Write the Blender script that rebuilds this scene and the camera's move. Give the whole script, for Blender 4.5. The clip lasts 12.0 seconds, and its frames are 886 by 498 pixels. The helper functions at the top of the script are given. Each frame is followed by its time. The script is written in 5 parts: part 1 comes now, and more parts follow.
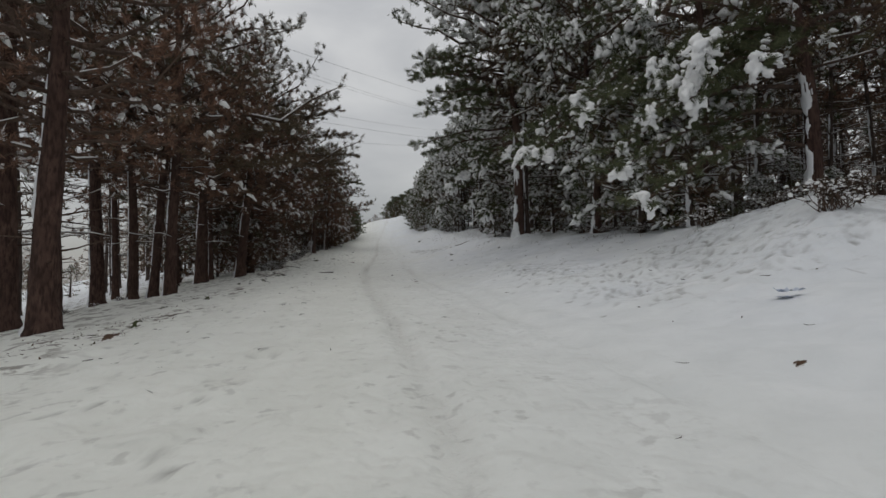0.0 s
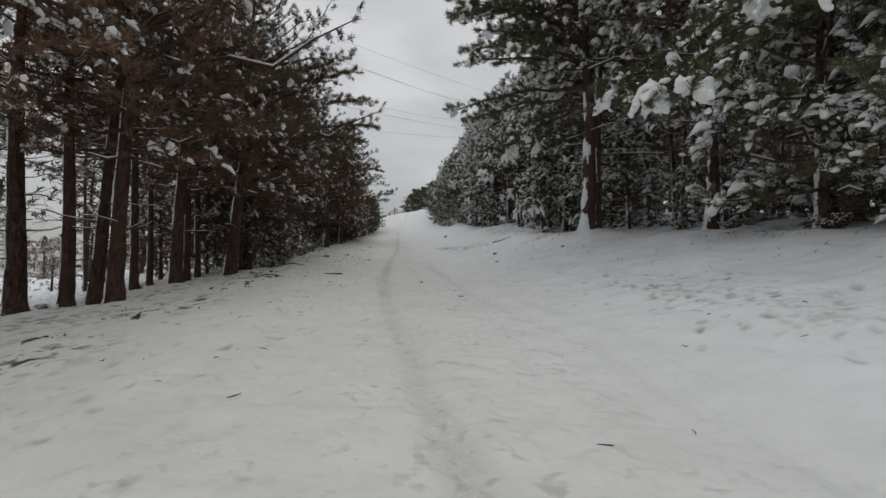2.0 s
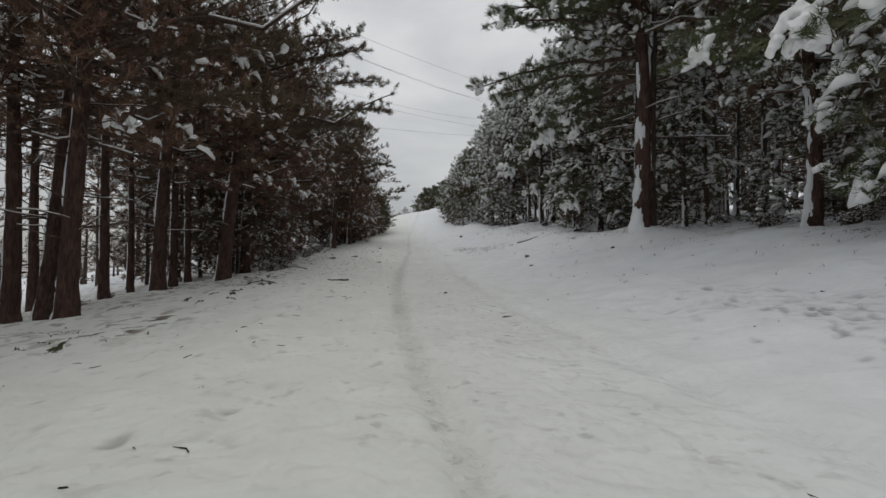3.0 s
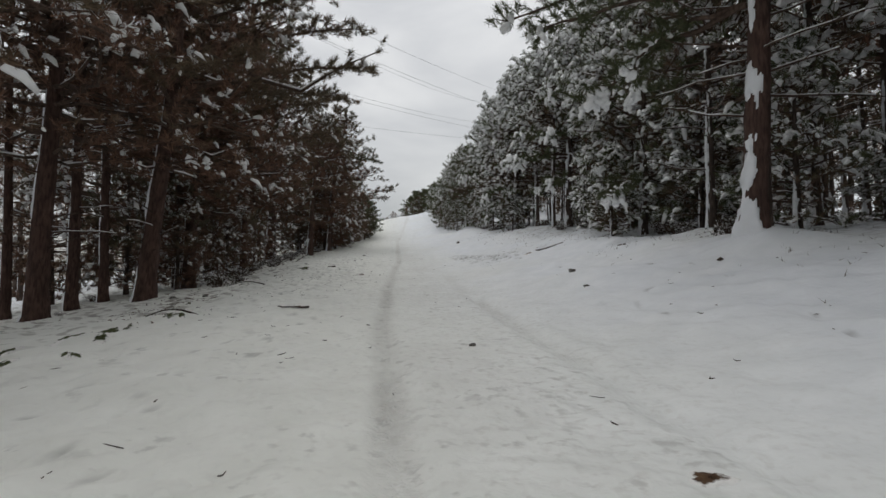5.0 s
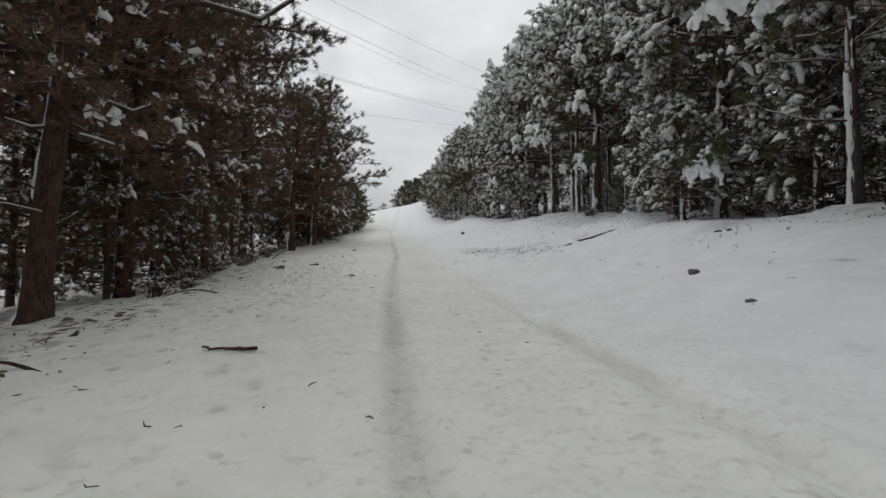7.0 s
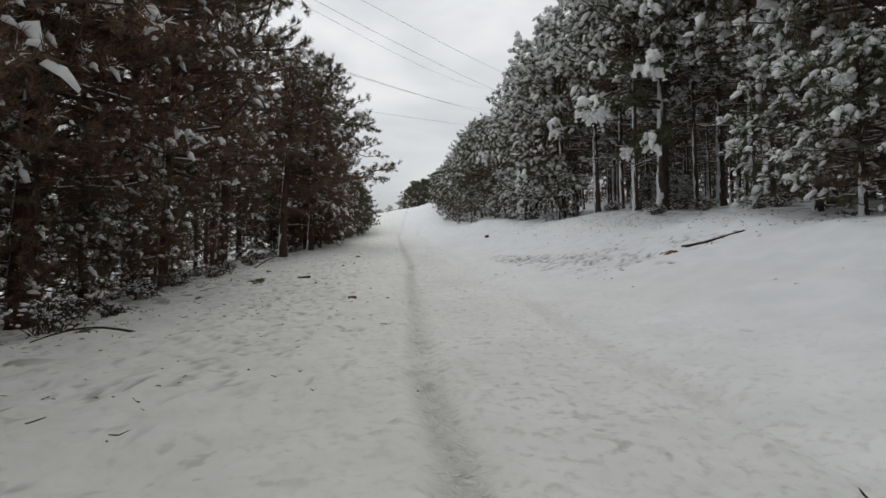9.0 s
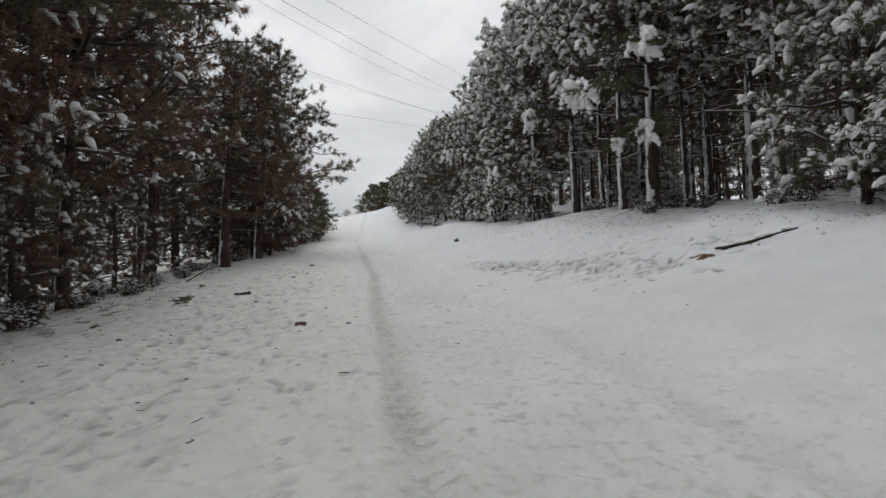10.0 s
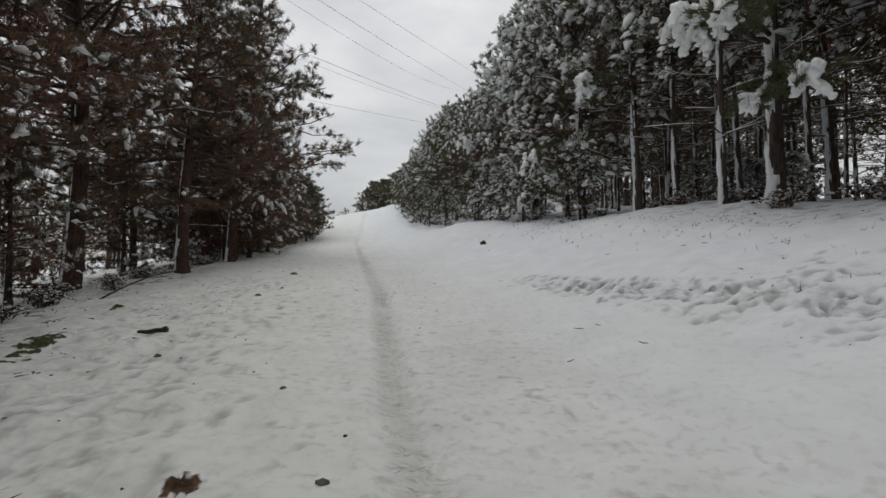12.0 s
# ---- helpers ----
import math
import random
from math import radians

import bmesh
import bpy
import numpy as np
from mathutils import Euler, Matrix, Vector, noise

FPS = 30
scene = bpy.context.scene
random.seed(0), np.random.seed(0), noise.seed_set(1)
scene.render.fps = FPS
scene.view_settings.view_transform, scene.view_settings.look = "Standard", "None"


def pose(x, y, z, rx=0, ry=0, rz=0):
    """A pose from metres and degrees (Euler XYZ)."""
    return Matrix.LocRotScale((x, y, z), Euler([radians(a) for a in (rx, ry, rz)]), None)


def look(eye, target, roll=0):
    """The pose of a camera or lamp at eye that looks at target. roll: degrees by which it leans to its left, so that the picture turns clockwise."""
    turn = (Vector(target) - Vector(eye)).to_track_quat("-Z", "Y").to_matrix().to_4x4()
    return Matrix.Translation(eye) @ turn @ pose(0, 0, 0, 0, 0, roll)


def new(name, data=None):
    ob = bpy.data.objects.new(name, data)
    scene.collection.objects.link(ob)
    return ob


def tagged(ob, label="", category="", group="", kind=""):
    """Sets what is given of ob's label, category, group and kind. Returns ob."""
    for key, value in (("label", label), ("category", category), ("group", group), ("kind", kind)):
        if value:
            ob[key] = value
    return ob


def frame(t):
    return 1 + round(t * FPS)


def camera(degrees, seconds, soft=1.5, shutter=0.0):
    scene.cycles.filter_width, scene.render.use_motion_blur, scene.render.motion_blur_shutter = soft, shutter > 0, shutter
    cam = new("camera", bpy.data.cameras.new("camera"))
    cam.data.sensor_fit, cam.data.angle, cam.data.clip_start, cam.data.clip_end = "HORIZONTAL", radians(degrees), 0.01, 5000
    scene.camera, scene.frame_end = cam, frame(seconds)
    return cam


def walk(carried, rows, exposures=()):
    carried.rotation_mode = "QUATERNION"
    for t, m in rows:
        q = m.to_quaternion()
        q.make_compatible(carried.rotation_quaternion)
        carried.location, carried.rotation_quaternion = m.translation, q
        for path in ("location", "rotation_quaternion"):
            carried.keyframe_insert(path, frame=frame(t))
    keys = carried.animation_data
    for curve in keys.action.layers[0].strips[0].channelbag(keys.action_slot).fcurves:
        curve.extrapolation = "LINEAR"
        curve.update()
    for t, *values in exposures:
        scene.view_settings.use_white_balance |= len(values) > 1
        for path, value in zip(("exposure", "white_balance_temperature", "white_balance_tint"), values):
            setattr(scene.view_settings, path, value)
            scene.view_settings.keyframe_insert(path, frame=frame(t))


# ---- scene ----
cam = camera(82.2, 12.0)
METRES, EYE, TILT, LEAN, TURN = 28.0, 1.2, 2.2, 1.1, 0.0
ROWS = [
    (0.0, 0.0, 0.0, 0.0, 0.0, 0.0, 0.0),
    (0.5, -0.0068, 0.0441, 0.0007, -2.11, -0.21, 0.16),
    (1.0, -0.0133, 0.0912, 0.0007, -0.91, -0.27, -0.35),
    (1.5, -0.0208, 0.1389, 0.0004, 0.45, -0.5, -1.05),
    (2.0, -0.0291, 0.1855, 0.0007, 2.06, -0.46, -1.28),
    (2.5, -0.0386, 0.2335, 0.0011, 2.65, -0.39, -1.3),
    (3.0, -0.0471, 0.2775, 0.0011, 3.12, -0.45, -1.23),
    (5.0, -0.0712, 0.447, 0.0029, 1.73, 0.26, -1.38),
    (5.5, -0.0787, 0.4833, 0.0032, 2.98, 0.05, -1.71),
    (6.0, -0.0857, 0.5188, 0.0027, 4.84, -0.35, -1.56),
    (6.5, -0.093, 0.5549, 0.0029, 1.64, -0.57, -0.79),
    (7.0, -0.0993, 0.5933, 0.0028, 0.57, -0.6, -0.54),
    (9.0, -0.1263, 0.7469, 0.0045, 1.06, -0.16, -0.65),
    (9.5, -0.1319, 0.7854, 0.0047, 1.13, 0.14, -0.34),
    (10.0, -0.1372, 0.8247, 0.0059, -3.6, 0.37, 0.27),
    (10.5, -0.1413, 0.864, 0.0071, -2.8, 0.44, -0.0),
    (11.0, -0.1456, 0.9042, 0.008, -3.41, 0.62, -0.22),
    (11.5, -0.1497, 0.9453, 0.0082, -2.54, 0.63, -0.56),
    (12.0, -0.1535, 0.9875, 0.01, -3.74, 0.56, -0.62),
]
EXPOSURES = [(0.0, -0.2), (1.5, -0.08), (2.5, -0.02), (5.0, 0.17), (6.5, 0.26), (9.5, 0.31), (12.0, 0.18)]
walk(cam, [(t, pose(0, 0, EYE, TILT, LEAN, TURN) @ pose(METRES * x, METRES * y, METRES * z, 90 + pitch, roll, yaw)) for t, x, y, z, yaw, pitch, roll in ROWS], EXPOSURES)

# ---- light ----
SUN_HEIGHT, SUN_ROUND = 64.0, -35.0
world = bpy.data.worlds.new("overcast_sky")
scene.world = world
world.use_nodes = True
wn, wl = world.node_tree.nodes, world.node_tree.links
wn.clear()


def wnode(kind, **values):
    n = wn.new(kind)
    for key, value in values.items():
        n.inputs[key].default_value = value
    return n


sky_tex = wn.new("ShaderNodeTexSky")
sky_tex.sky_type = "NISHITA"
sky_tex.sun_disc = False
sky_tex.sun_elevation, sky_tex.sun_rotation = radians(SUN_HEIGHT), radians(SUN_ROUND)
clear_sky = wnode("ShaderNodeBackground", Strength=0.012)
wl.new(sky_tex.outputs[0], clear_sky.inputs[0])
way = wn.new("ShaderNodeTexCoord")
split = wn.new("ShaderNodeSeparateXYZ")
wl.new(way.outputs["Generated"], split.inputs[0])
stretch = wn.new("ShaderNodeMapping")
stretch.inputs["Scale"].default_value = (1.0, 1.0, 2.6)
wl.new(way.outputs["Generated"], stretch.inputs[0])
puffs = wnode("ShaderNodeTexNoise", Scale=3.2, Detail=5.0, Roughness=0.5, Distortion=0.3)
wl.new(stretch.outputs[0], puffs.inputs[0])
height_ramp = wn.new("ShaderNodeValToRGB")
height_ramp.color_ramp.elements[0].position, height_ramp.color_ramp.elements[0].color = 0.05, (0.36, 0.36, 0.356, 1)
height_ramp.color_ramp.elements[1].position, height_ramp.color_ramp.elements[1].color = 0.50, (0.655, 0.655, 0.65, 1)
wl.new(split.outputs[2], height_ramp.inputs[0])
puff_ramp = wn.new("ShaderNodeValToRGB")
puff_ramp.color_ramp.elements[0].position, puff_ramp.color_ramp.elements[0].color = 0.34, (0.82, 0.825, 0.835, 1)
puff_ramp.color_ramp.elements[1].position, puff_ramp.color_ramp.elements[1].color = 0.68, (1.16, 1.155, 1.14, 1)
wl.new(puffs.outputs[0], puff_ramp.inputs[0])
both = wn.new("ShaderNodeMix")
both.data_type, both.blend_type = "RGBA", "MULTIPLY"
both.inputs[0].default_value = 1.0
wl.new(height_ramp.outputs[0], both.inputs[6])
wl.new(puff_ramp.outputs[0], both.inputs[7])
cloud = wnode("ShaderNodeBackground", Strength=1.0)
wl.new(both.outputs[2], cloud.inputs[0])
add = wn.new("ShaderNodeAddShader")
wl.new(clear_sky.outputs[0], add.inputs[0])
wl.new(cloud.outputs[0], add.inputs[1])
world_out = wn.new("ShaderNodeOutputWorld")
wl.new(add.outputs[0], world_out.inputs[0])

sun_data = bpy.data.lights.new("sun", "SUN")
sun_data.energy, sun_data.angle, sun_data.color = 0.46, radians(40), (1.0, 0.97, 0.93)
sun = new("sun", sun_data)
sun_way = Vector((math.sin(radians(SUN_ROUND)) * math.cos(radians(SUN_HEIGHT)), math.cos(radians(SUN_ROUND)) * math.cos(radians(SUN_HEIGHT)), math.sin(radians(SUN_HEIGHT))))
sun.matrix_world = look(sun_way * 60, (0, 0, 0))


# ---- materials ----
class Mat:
    """A node material in the making."""

    def __init__(self, name, rough=0.8, spec=0.3):
        self.m = bpy.data.materials.new(name)
        self.m.use_nodes = True
        self.n, self.l = self.m.node_tree.nodes, self.m.node_tree.links
        self.b = self.n["Principled BSDF"]
        self.b.inputs["Roughness"].default_value = rough
        self.b.inputs["Specular IOR Level"].default_value = spec
        self.co = self.n.new("ShaderNodeTexCoord")

    def noise(self, scale, detail=3.0, stretch=(1, 1, 1), coords="Object"):
        mp = self.n.new("ShaderNodeMapping")
        mp.inputs["Scale"].default_value = stretch
        self.l.new(self.co.outputs[coords], mp.inputs[0])
        t = self.n.new("ShaderNodeTexNoise")
        t.inputs["Scale"].default_value, t.inputs["Detail"].default_value = scale, detail
        self.l.new(mp.outputs[0], t.inputs[0])
        return t.outputs[0]

    def cells(self, scale, stretch=(1, 1, 1), feature="DISTANCE_TO_EDGE"):
        mp = self.n.new("ShaderNodeMapping")
        mp.inputs["Scale"].default_value = stretch
        self.l.new(self.co.outputs["Object"], mp.inputs[0])
        t = self.n.new("ShaderNodeTexVoronoi")
        t.feature = feature
        t.inputs["Scale"].default_value = scale
        self.l.new(mp.outputs[0], t.inputs[0])
        return t.outputs["Distance"]

    def ramp(self, fac, *stops):
        r = self.n.new("ShaderNodeValToRGB")
        e = r.color_ramp.elements
        while len(e) < len(stops):
            e.new(0.5)
        for el, (p, c) in zip(e, stops):
            el.position = p
            el.color = (*c, 1) if isinstance(c, tuple) else (c, c, c, 1)
        self.l.new(fac, r.inputs[0])
        return r.outputs[0]

    def mix(self, fac, a, b, blend="MIX"):
        x = self.n.new("ShaderNodeMix")
        x.data_type, x.blend_type = "RGBA", blend
        for slot, v in ((0, fac), (6, a), (7, b)):
            if isinstance(v, float):
                x.inputs[slot].default_value = v
            elif isinstance(v, tuple):
                x.inputs[slot].default_value = (*v, 1)
            else:
                self.l.new(v, x.inputs[slot])
        return x.outputs[2]

    def math(self, op, a, b):
        x = self.n.new("ShaderNodeMath")
        x.operation = op
        for i, v in enumerate((a, b)):
            if isinstance(v, (int, float)):
                x.inputs[i].default_value = v
            else:
                self.l.new(v, x.inputs[i])
        return x.outputs[0]

    def attribute(self, name):
        a = self.n.new("ShaderNodeAttribute")
        a.attribute_name = name
        return a.outputs["Fac"]

    def island(self):
        return self.n.new("ShaderNodeNewGeometry").outputs["Random Per Island"]

    def each(self):
        return self.n.new("ShaderNodeObjectInfo").outputs["Random"]

    def up(self):
        """How far the surface faces the sky."""
        g = self.n.new("ShaderNodeNewGeometry")
        s = self.n.new("ShaderNodeSeparateXYZ")
        self.l.new(g.outputs["Normal"], s.inputs[0])
        return s.outputs[2]

    def colour(self, c):
        if isinstance(c, tuple):
            self.b.inputs["Base Color"].default_value = (*c, 1)
        else:
            self.l.new(c, self.b.inputs["Base Color"])
        return self

    def bump(self, h, strength=0.5, distance=0.02):
        b = self.n.new("ShaderNodeBump")
        b.inputs["Strength"].default_value, b.inputs["Distance"].default_value = strength, distance
        self.l.new(h, b.inputs["Height"])
        if self.b.inputs["Normal"].links:
            self.l.new(self.b.inputs["Normal"].links[0].from_socket, b.inputs["Normal"])
        self.l.new(b.outputs[0], self.b.inputs["Normal"])
        return self


def bark_material(name, dark, mid, light):
    k = Mat(name, 0.95, 0.15)
    flakes = k.noise(26.0, 5.0, (1, 1, 0.2))
    plates = k.cells(34.0, (1.0, 1.0, 0.17))
    base = k.ramp(k.noise(7.0, 6.0, (1, 1, 0.35)), (0.30, dark), (0.55, mid), (0.78, light))
    c = k.mix(k.ramp(flakes, (0.36, 0.8), (0.56, 0.0)), base, tuple(v * 0.55 for v in dark))
    c = k.mix(k.math("MULTIPLY", k.each(), 0.35), c, mid)
    k.colour(c)
    k.bump(k.ramp(plates, (0.0, 0.0), (0.2, 1.0)), 0.4, 0.014)
    k.bump(flakes, 0.8, 0.02)
    return k.m


def needle_material(name, dark, mid, light, old, keep=0.5):
    """Green shoots outermost, older and browner needles within."""
    k = Mat(name, 0.65, 0.25)
    c = k.ramp(k.island(), (0.0, dark), (0.55, mid), (1.0, light))
    c = k.mix(k.ramp(k.noise(0.9, 2.0), (0.35, 0.0), (0.7, 0.6)), c, tuple(v * 0.7 for v in mid))
    brown = k.ramp(k.island(), (0.0, tuple(v * 0.4 for v in old)), (0.6, old), (1.0, tuple(v * 1.7 for v in old)))
    aged = k.math("SUBTRACT", k.math("ADD", 1.0, k.math("MULTIPLY", k.noise(0.7, 2.0), 0.5)), k.math("ADD", k.attribute("fresh"), keep))
    k.colour(k.mix(k.ramp(aged, (0.1, 0.0), (0.75, 1.0)), c, brown))
    return k.m


def snow_material(name, tone):
    k = Mat(name, 0.7, 0.25)
    k.colour(k.ramp(k.noise(5.0, 4.0), (0.3, tuple(v * 0.93 for v in tone)), (0.7, tone)))
    k.bump(k.noise(22.0, 4.0), 0.35, 0.02)
    k.bump(k.noise(160.0, 2.0), 0.25, 0.004)
    return k.m


BARK_RED = bark_material("bark_red_brown", (0.05, 0.031, 0.026), (0.098, 0.06, 0.049), (0.155, 0.1, 0.082))
BARK_GREY = bark_material("bark_grey_brown", (0.055, 0.042, 0.036), (0.11, 0.083, 0.07), (0.18, 0.14, 0.12))
TWIG = bark_material("twig_bark", (0.06, 0.043, 0.035), (0.12, 0.083, 0.065), (0.20, 0.145, 0.115))
NEEDLE_GREEN = needle_material("pine_needles_green", (0.046, 0.054, 0.028), (0.102, 0.116, 0.058), (0.185, 0.195, 0.105), (0.155, 0.098, 0.068), 0.55)
# old brown needles, reddened further to carry a lens veil in their colour
NEEDLE_BROWN = needle_material("pine_needles_browned_veiled", (0.055, 0.052, 0.032), (0.115, 0.104, 0.064), (0.20, 0.175, 0.11), (0.185, 0.104, 0.072), 0.10)
SNOW_TREE = snow_material("snow_on_branches", (0.87, 0.875, 0.88))
SNOW_CRUST = snow_material("snow_on_trunks", (0.82, 0.835, 0.86))


def ground_material():
    k = Mat("trodden_snow", 0.75, 0.25)
    track, litter, trod = k.attribute("track"), k.attribute("litter"), k.attribute("trodden")
    fine, patch = k.noise(2.2, 6.0), k.noise(0.35, 4.0)
    # snow tone: bluish and slightly darker on the right, warmer to the left
    snow = k.ramp(fine, (0.3, (0.705, 0.735, 0.77)), (0.7, (0.79, 0.815, 0.848)))
    snow = k.mix(k.attribute("warm_left"), snow, k.ramp(fine, (0.3, (0.752, 0.762, 0.715)), (0.7, (0.835, 0.848, 0.805))))
    snow = k.mix(k.ramp(patch, (0.42, 0.0), (0.70, 0.35)), snow, (0.72, 0.733, 0.70))
    crumbs = k.ramp(k.noise(9.0, 6.0), (0.42, 0.0), (0.72, 1.0))
    packed = k.mix(k.math("MULTIPLY", crumbs, 0.85), (0.64, 0.63, 0.60), (0.36, 0.34, 0.305))
    c = k.mix(k.math("MULTIPLY", track, 0.6), snow, packed)
    grains = k.ramp(k.noise(13.0, 7.0), (0.52, 0.0), (0.68, 1.0))
    c = k.mix(k.math("MULTIPLY", k.math("MULTIPLY", grains, k.attribute("road")), 0.42), c, (0.48, 0.465, 0.43))
    k.bump(k.math("MULTIPLY", k.attribute("road"), k.noise(8.0, 2.5)), 0.5, 0.035)
    scuff = k.noise(4.2, 1.5)
    some = k.ramp(k.noise(1.6, 3.0), (0.40, 0.0), (0.60, 1.0))
    slush = k.math("MULTIPLY", k.math("MULTIPLY", trod, some), k.ramp(k.noise(6.5, 3.0), (0.58, 0.0), (0.68, 1.0)))
    c = k.mix(k.math("MULTIPLY", slush, 0.75), c, (0.27, 0.262, 0.25))
    # darkens the prints: wet ground, and the pits' shade put into the colour
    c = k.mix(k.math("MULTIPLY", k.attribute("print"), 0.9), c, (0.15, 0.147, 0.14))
    soil = k.ramp(k.noise(30.0, 5.0), (0.3, (0.03, 0.02, 0.014)), (0.7, (0.13, 0.085, 0.055)))
    where = k.math("MULTIPLY", litter, k.ramp(k.noise(3.4, 7.0), (0.52, 0.0), (0.60, 1.0)))
    c = k.mix(where, c, soil)
    k.colour(c)
    k.bump(k.noise(6.0, 2.5), 0.45, 0.05)
    k.bump(k.math("MULTIPLY", trod, k.ramp(scuff, (0.36, 1.0), (0.64, 0.0))), 0.7, 0.10)
    k.bump(k.math("MULTIPLY", trod, k.noise(10.0, 1.0)), 0.5, 0.04)
    k.bump(k.noise(60.0, 2.0), 0.2, 0.008)
    tread = k.math("MULTIPLY", track, k.cells(17.0, (1.0, 1.9, 1.0)))
    k.bump(tread, 0.9, 0.05)
    return k.m


SNOW_GROUND = ground_material()


def plain(name, dark, light, scale=12.0, rough=0.85, bump=0.5):
    k = Mat(name, rough, 0.2)
    k.colour(k.ramp(k.noise(scale, 5.0), (0.3, dark), (0.7, light)))
    k.bump(k.noise(scale * 3, 4.0), bump, 0.01)
    return k.m


DRY_LEAF = plain("dry_bramble_leaves", (0.035, 0.026, 0.02), (0.10, 0.072, 0.052), 9.0)
SOIL = plain("bare_brown_soil", (0.045, 0.026, 0.016), (0.14, 0.085, 0.05), 18.0)
STONE = plain("grey_stone", (0.07, 0.065, 0.06), (0.17, 0.16, 0.145), 14.0)
WET_WOOD = plain("wet_dead_wood", (0.022, 0.016, 0.012), (0.07, 0.05, 0.037), 16.0)
PAPER = plain("pale_blue_plastic", (0.42, 0.48, 0.60), (0.55, 0.60, 0.70), 6.0, 0.5, 0.2)
CABLE = plain("weathered_cable", (0.10, 0.105, 0.11), (0.16, 0.165, 0.17), 3.0, 0.5, 0.1)
def flecked(name, dark, light):
    k = Mat(name, 0.9, 0.2)
    base = k.ramp(k.noise(20.0, 5.0), (0.3, dark), (0.7, light))
    broken = k.math("ADD", k.noise(7.0, 6.0), k.math("MULTIPLY", k.attribute("rim"), 0.33))
    k.colour(k.mix(k.ramp(broken, (0.62, 0.0), (0.70, 1.0)), base, (0.80, 0.795, 0.775)))
    k.bump(k.noise(40.0, 4.0), 0.7, 0.02)
    return k.m


MOSS_SNOW = flecked("moss_under_snow", (0.022, 0.03, 0.010), (0.085, 0.095, 0.035))
SOIL_SNOW = flecked("soil_under_snow", (0.045, 0.026, 0.016), (0.14, 0.085, 0.05))


# ---- mesh tools ----
class Heap:
    """Gathers vertices and faces for one mesh."""

    def __init__(self):
        self.v, self.f, self.count = [], [], 0

    def add(self, verts, faces):
        verts = np.asarray(verts, float).reshape(-1, 3)
        self.v.append(verts)
        self.f.append(np.asarray(faces, int) + self.count)
        self.count += len(verts)

    def mesh(self, name, material, smooth=True):
        me = bpy.data.meshes.new(name)
        co = np.concatenate(self.v) if self.v else np.zeros((0, 3))
        total = np.concatenate([np.full(len(f), f.shape[1]) for f in self.f])
        flat = np.concatenate([f.ravel() for f in self.f])
        me.vertices.add(len(co))
        me.vertices.foreach_set("co", co.ravel())
        me.loops.add(len(flat))
        me.loops.foreach_set("vertex_index", flat.astype(np.int32))
        me.polygons.add(len(total))
        me.polygons.foreach_set("loop_start", np.concatenate(([0], np.cumsum(total)[:-1])).astype(np.int32))
        me.polygons.foreach_set("loop_total", total.astype(np.int32))
        me.polygons.foreach_set("use_smooth", np.full(len(total), smooth))
        me.update(calc_edges=True)
        me.validate()
        me.materials.append(material)
        return me


def unit(a):
    return a / np.maximum(np.linalg.norm(a, axis=-1, keepdims=True), 1e-9)


def tube(heap, pts, radii, sides=6, cap=True):
    """A tapered round bar along pts."""
    pts, radii = np.asarray(pts, float), np.asarray(radii, float)
    n = len(pts)
    along = unit(np.gradient(pts, axis=0))
    ref = np.array([0.0, 0.0, 1.0]) if abs(along[0, 2]) < 0.8 else np.array([1.0, 0.0, 0.0])
    u = unit(np.cross(along, ref))
    w = np.cross(along, u)
    a = np.arange(sides) * 2 * np.pi / sides
    ring = pts[:, None] + radii[:, None, None] * (np.cos(a)[None, :, None] * u[:, None] + np.sin(a)[None, :, None] * w[:, None])
    i, j = np.meshgrid(np.arange(n - 1), np.arange(sides), indexing="ij")
    k = (j + 1) % sides
    quads = np.stack([i * sides + j, (i + 1) * sides + j, (i + 1) * sides + k, i * sides + k], -1).reshape(-1, 4)
    heap.add(ring.reshape(-1, 3), quads)
    if cap:
        e = np.concatenate([ring[-1], pts[-1:] + along[-1] * radii[-1] * 0.5])
        heap.add(e, [(q, (q + 1) % sides, sides) for q in range(sides)])
        e = np.concatenate([ring[0], pts[:1] - along[0] * radii[0] * 0.3])
        heap.add(e, [((q + 1) % sides, q, sides) for q in range(sides)])


def ico(levels):
    bm = bmesh.new()
    bmesh.ops.create_icosphere(bm, subdivisions=levels, radius=1.0)
    v = np.array([x.co[:] for x in bm.verts])
    f = np.array([[y.index for y in x.verts] for x in bm.faces])
    bm.free()
    return v, f


OCTA = (np.array([(1, 0, 0), (0, 1, 0), (-1, 0, 0), (0, -1, 0), (0, 0, 1), (0, 0, -1)], float),
        np.array([(0, 1, 4), (1, 2, 4), (2, 3, 4), (3, 0, 4), (1, 0, 5), (2, 1, 5), (3, 2, 5), (0, 3, 5)]))
ICO = {0: OCTA, 1: ico(1), 2: ico(2), 3: ico(3)}


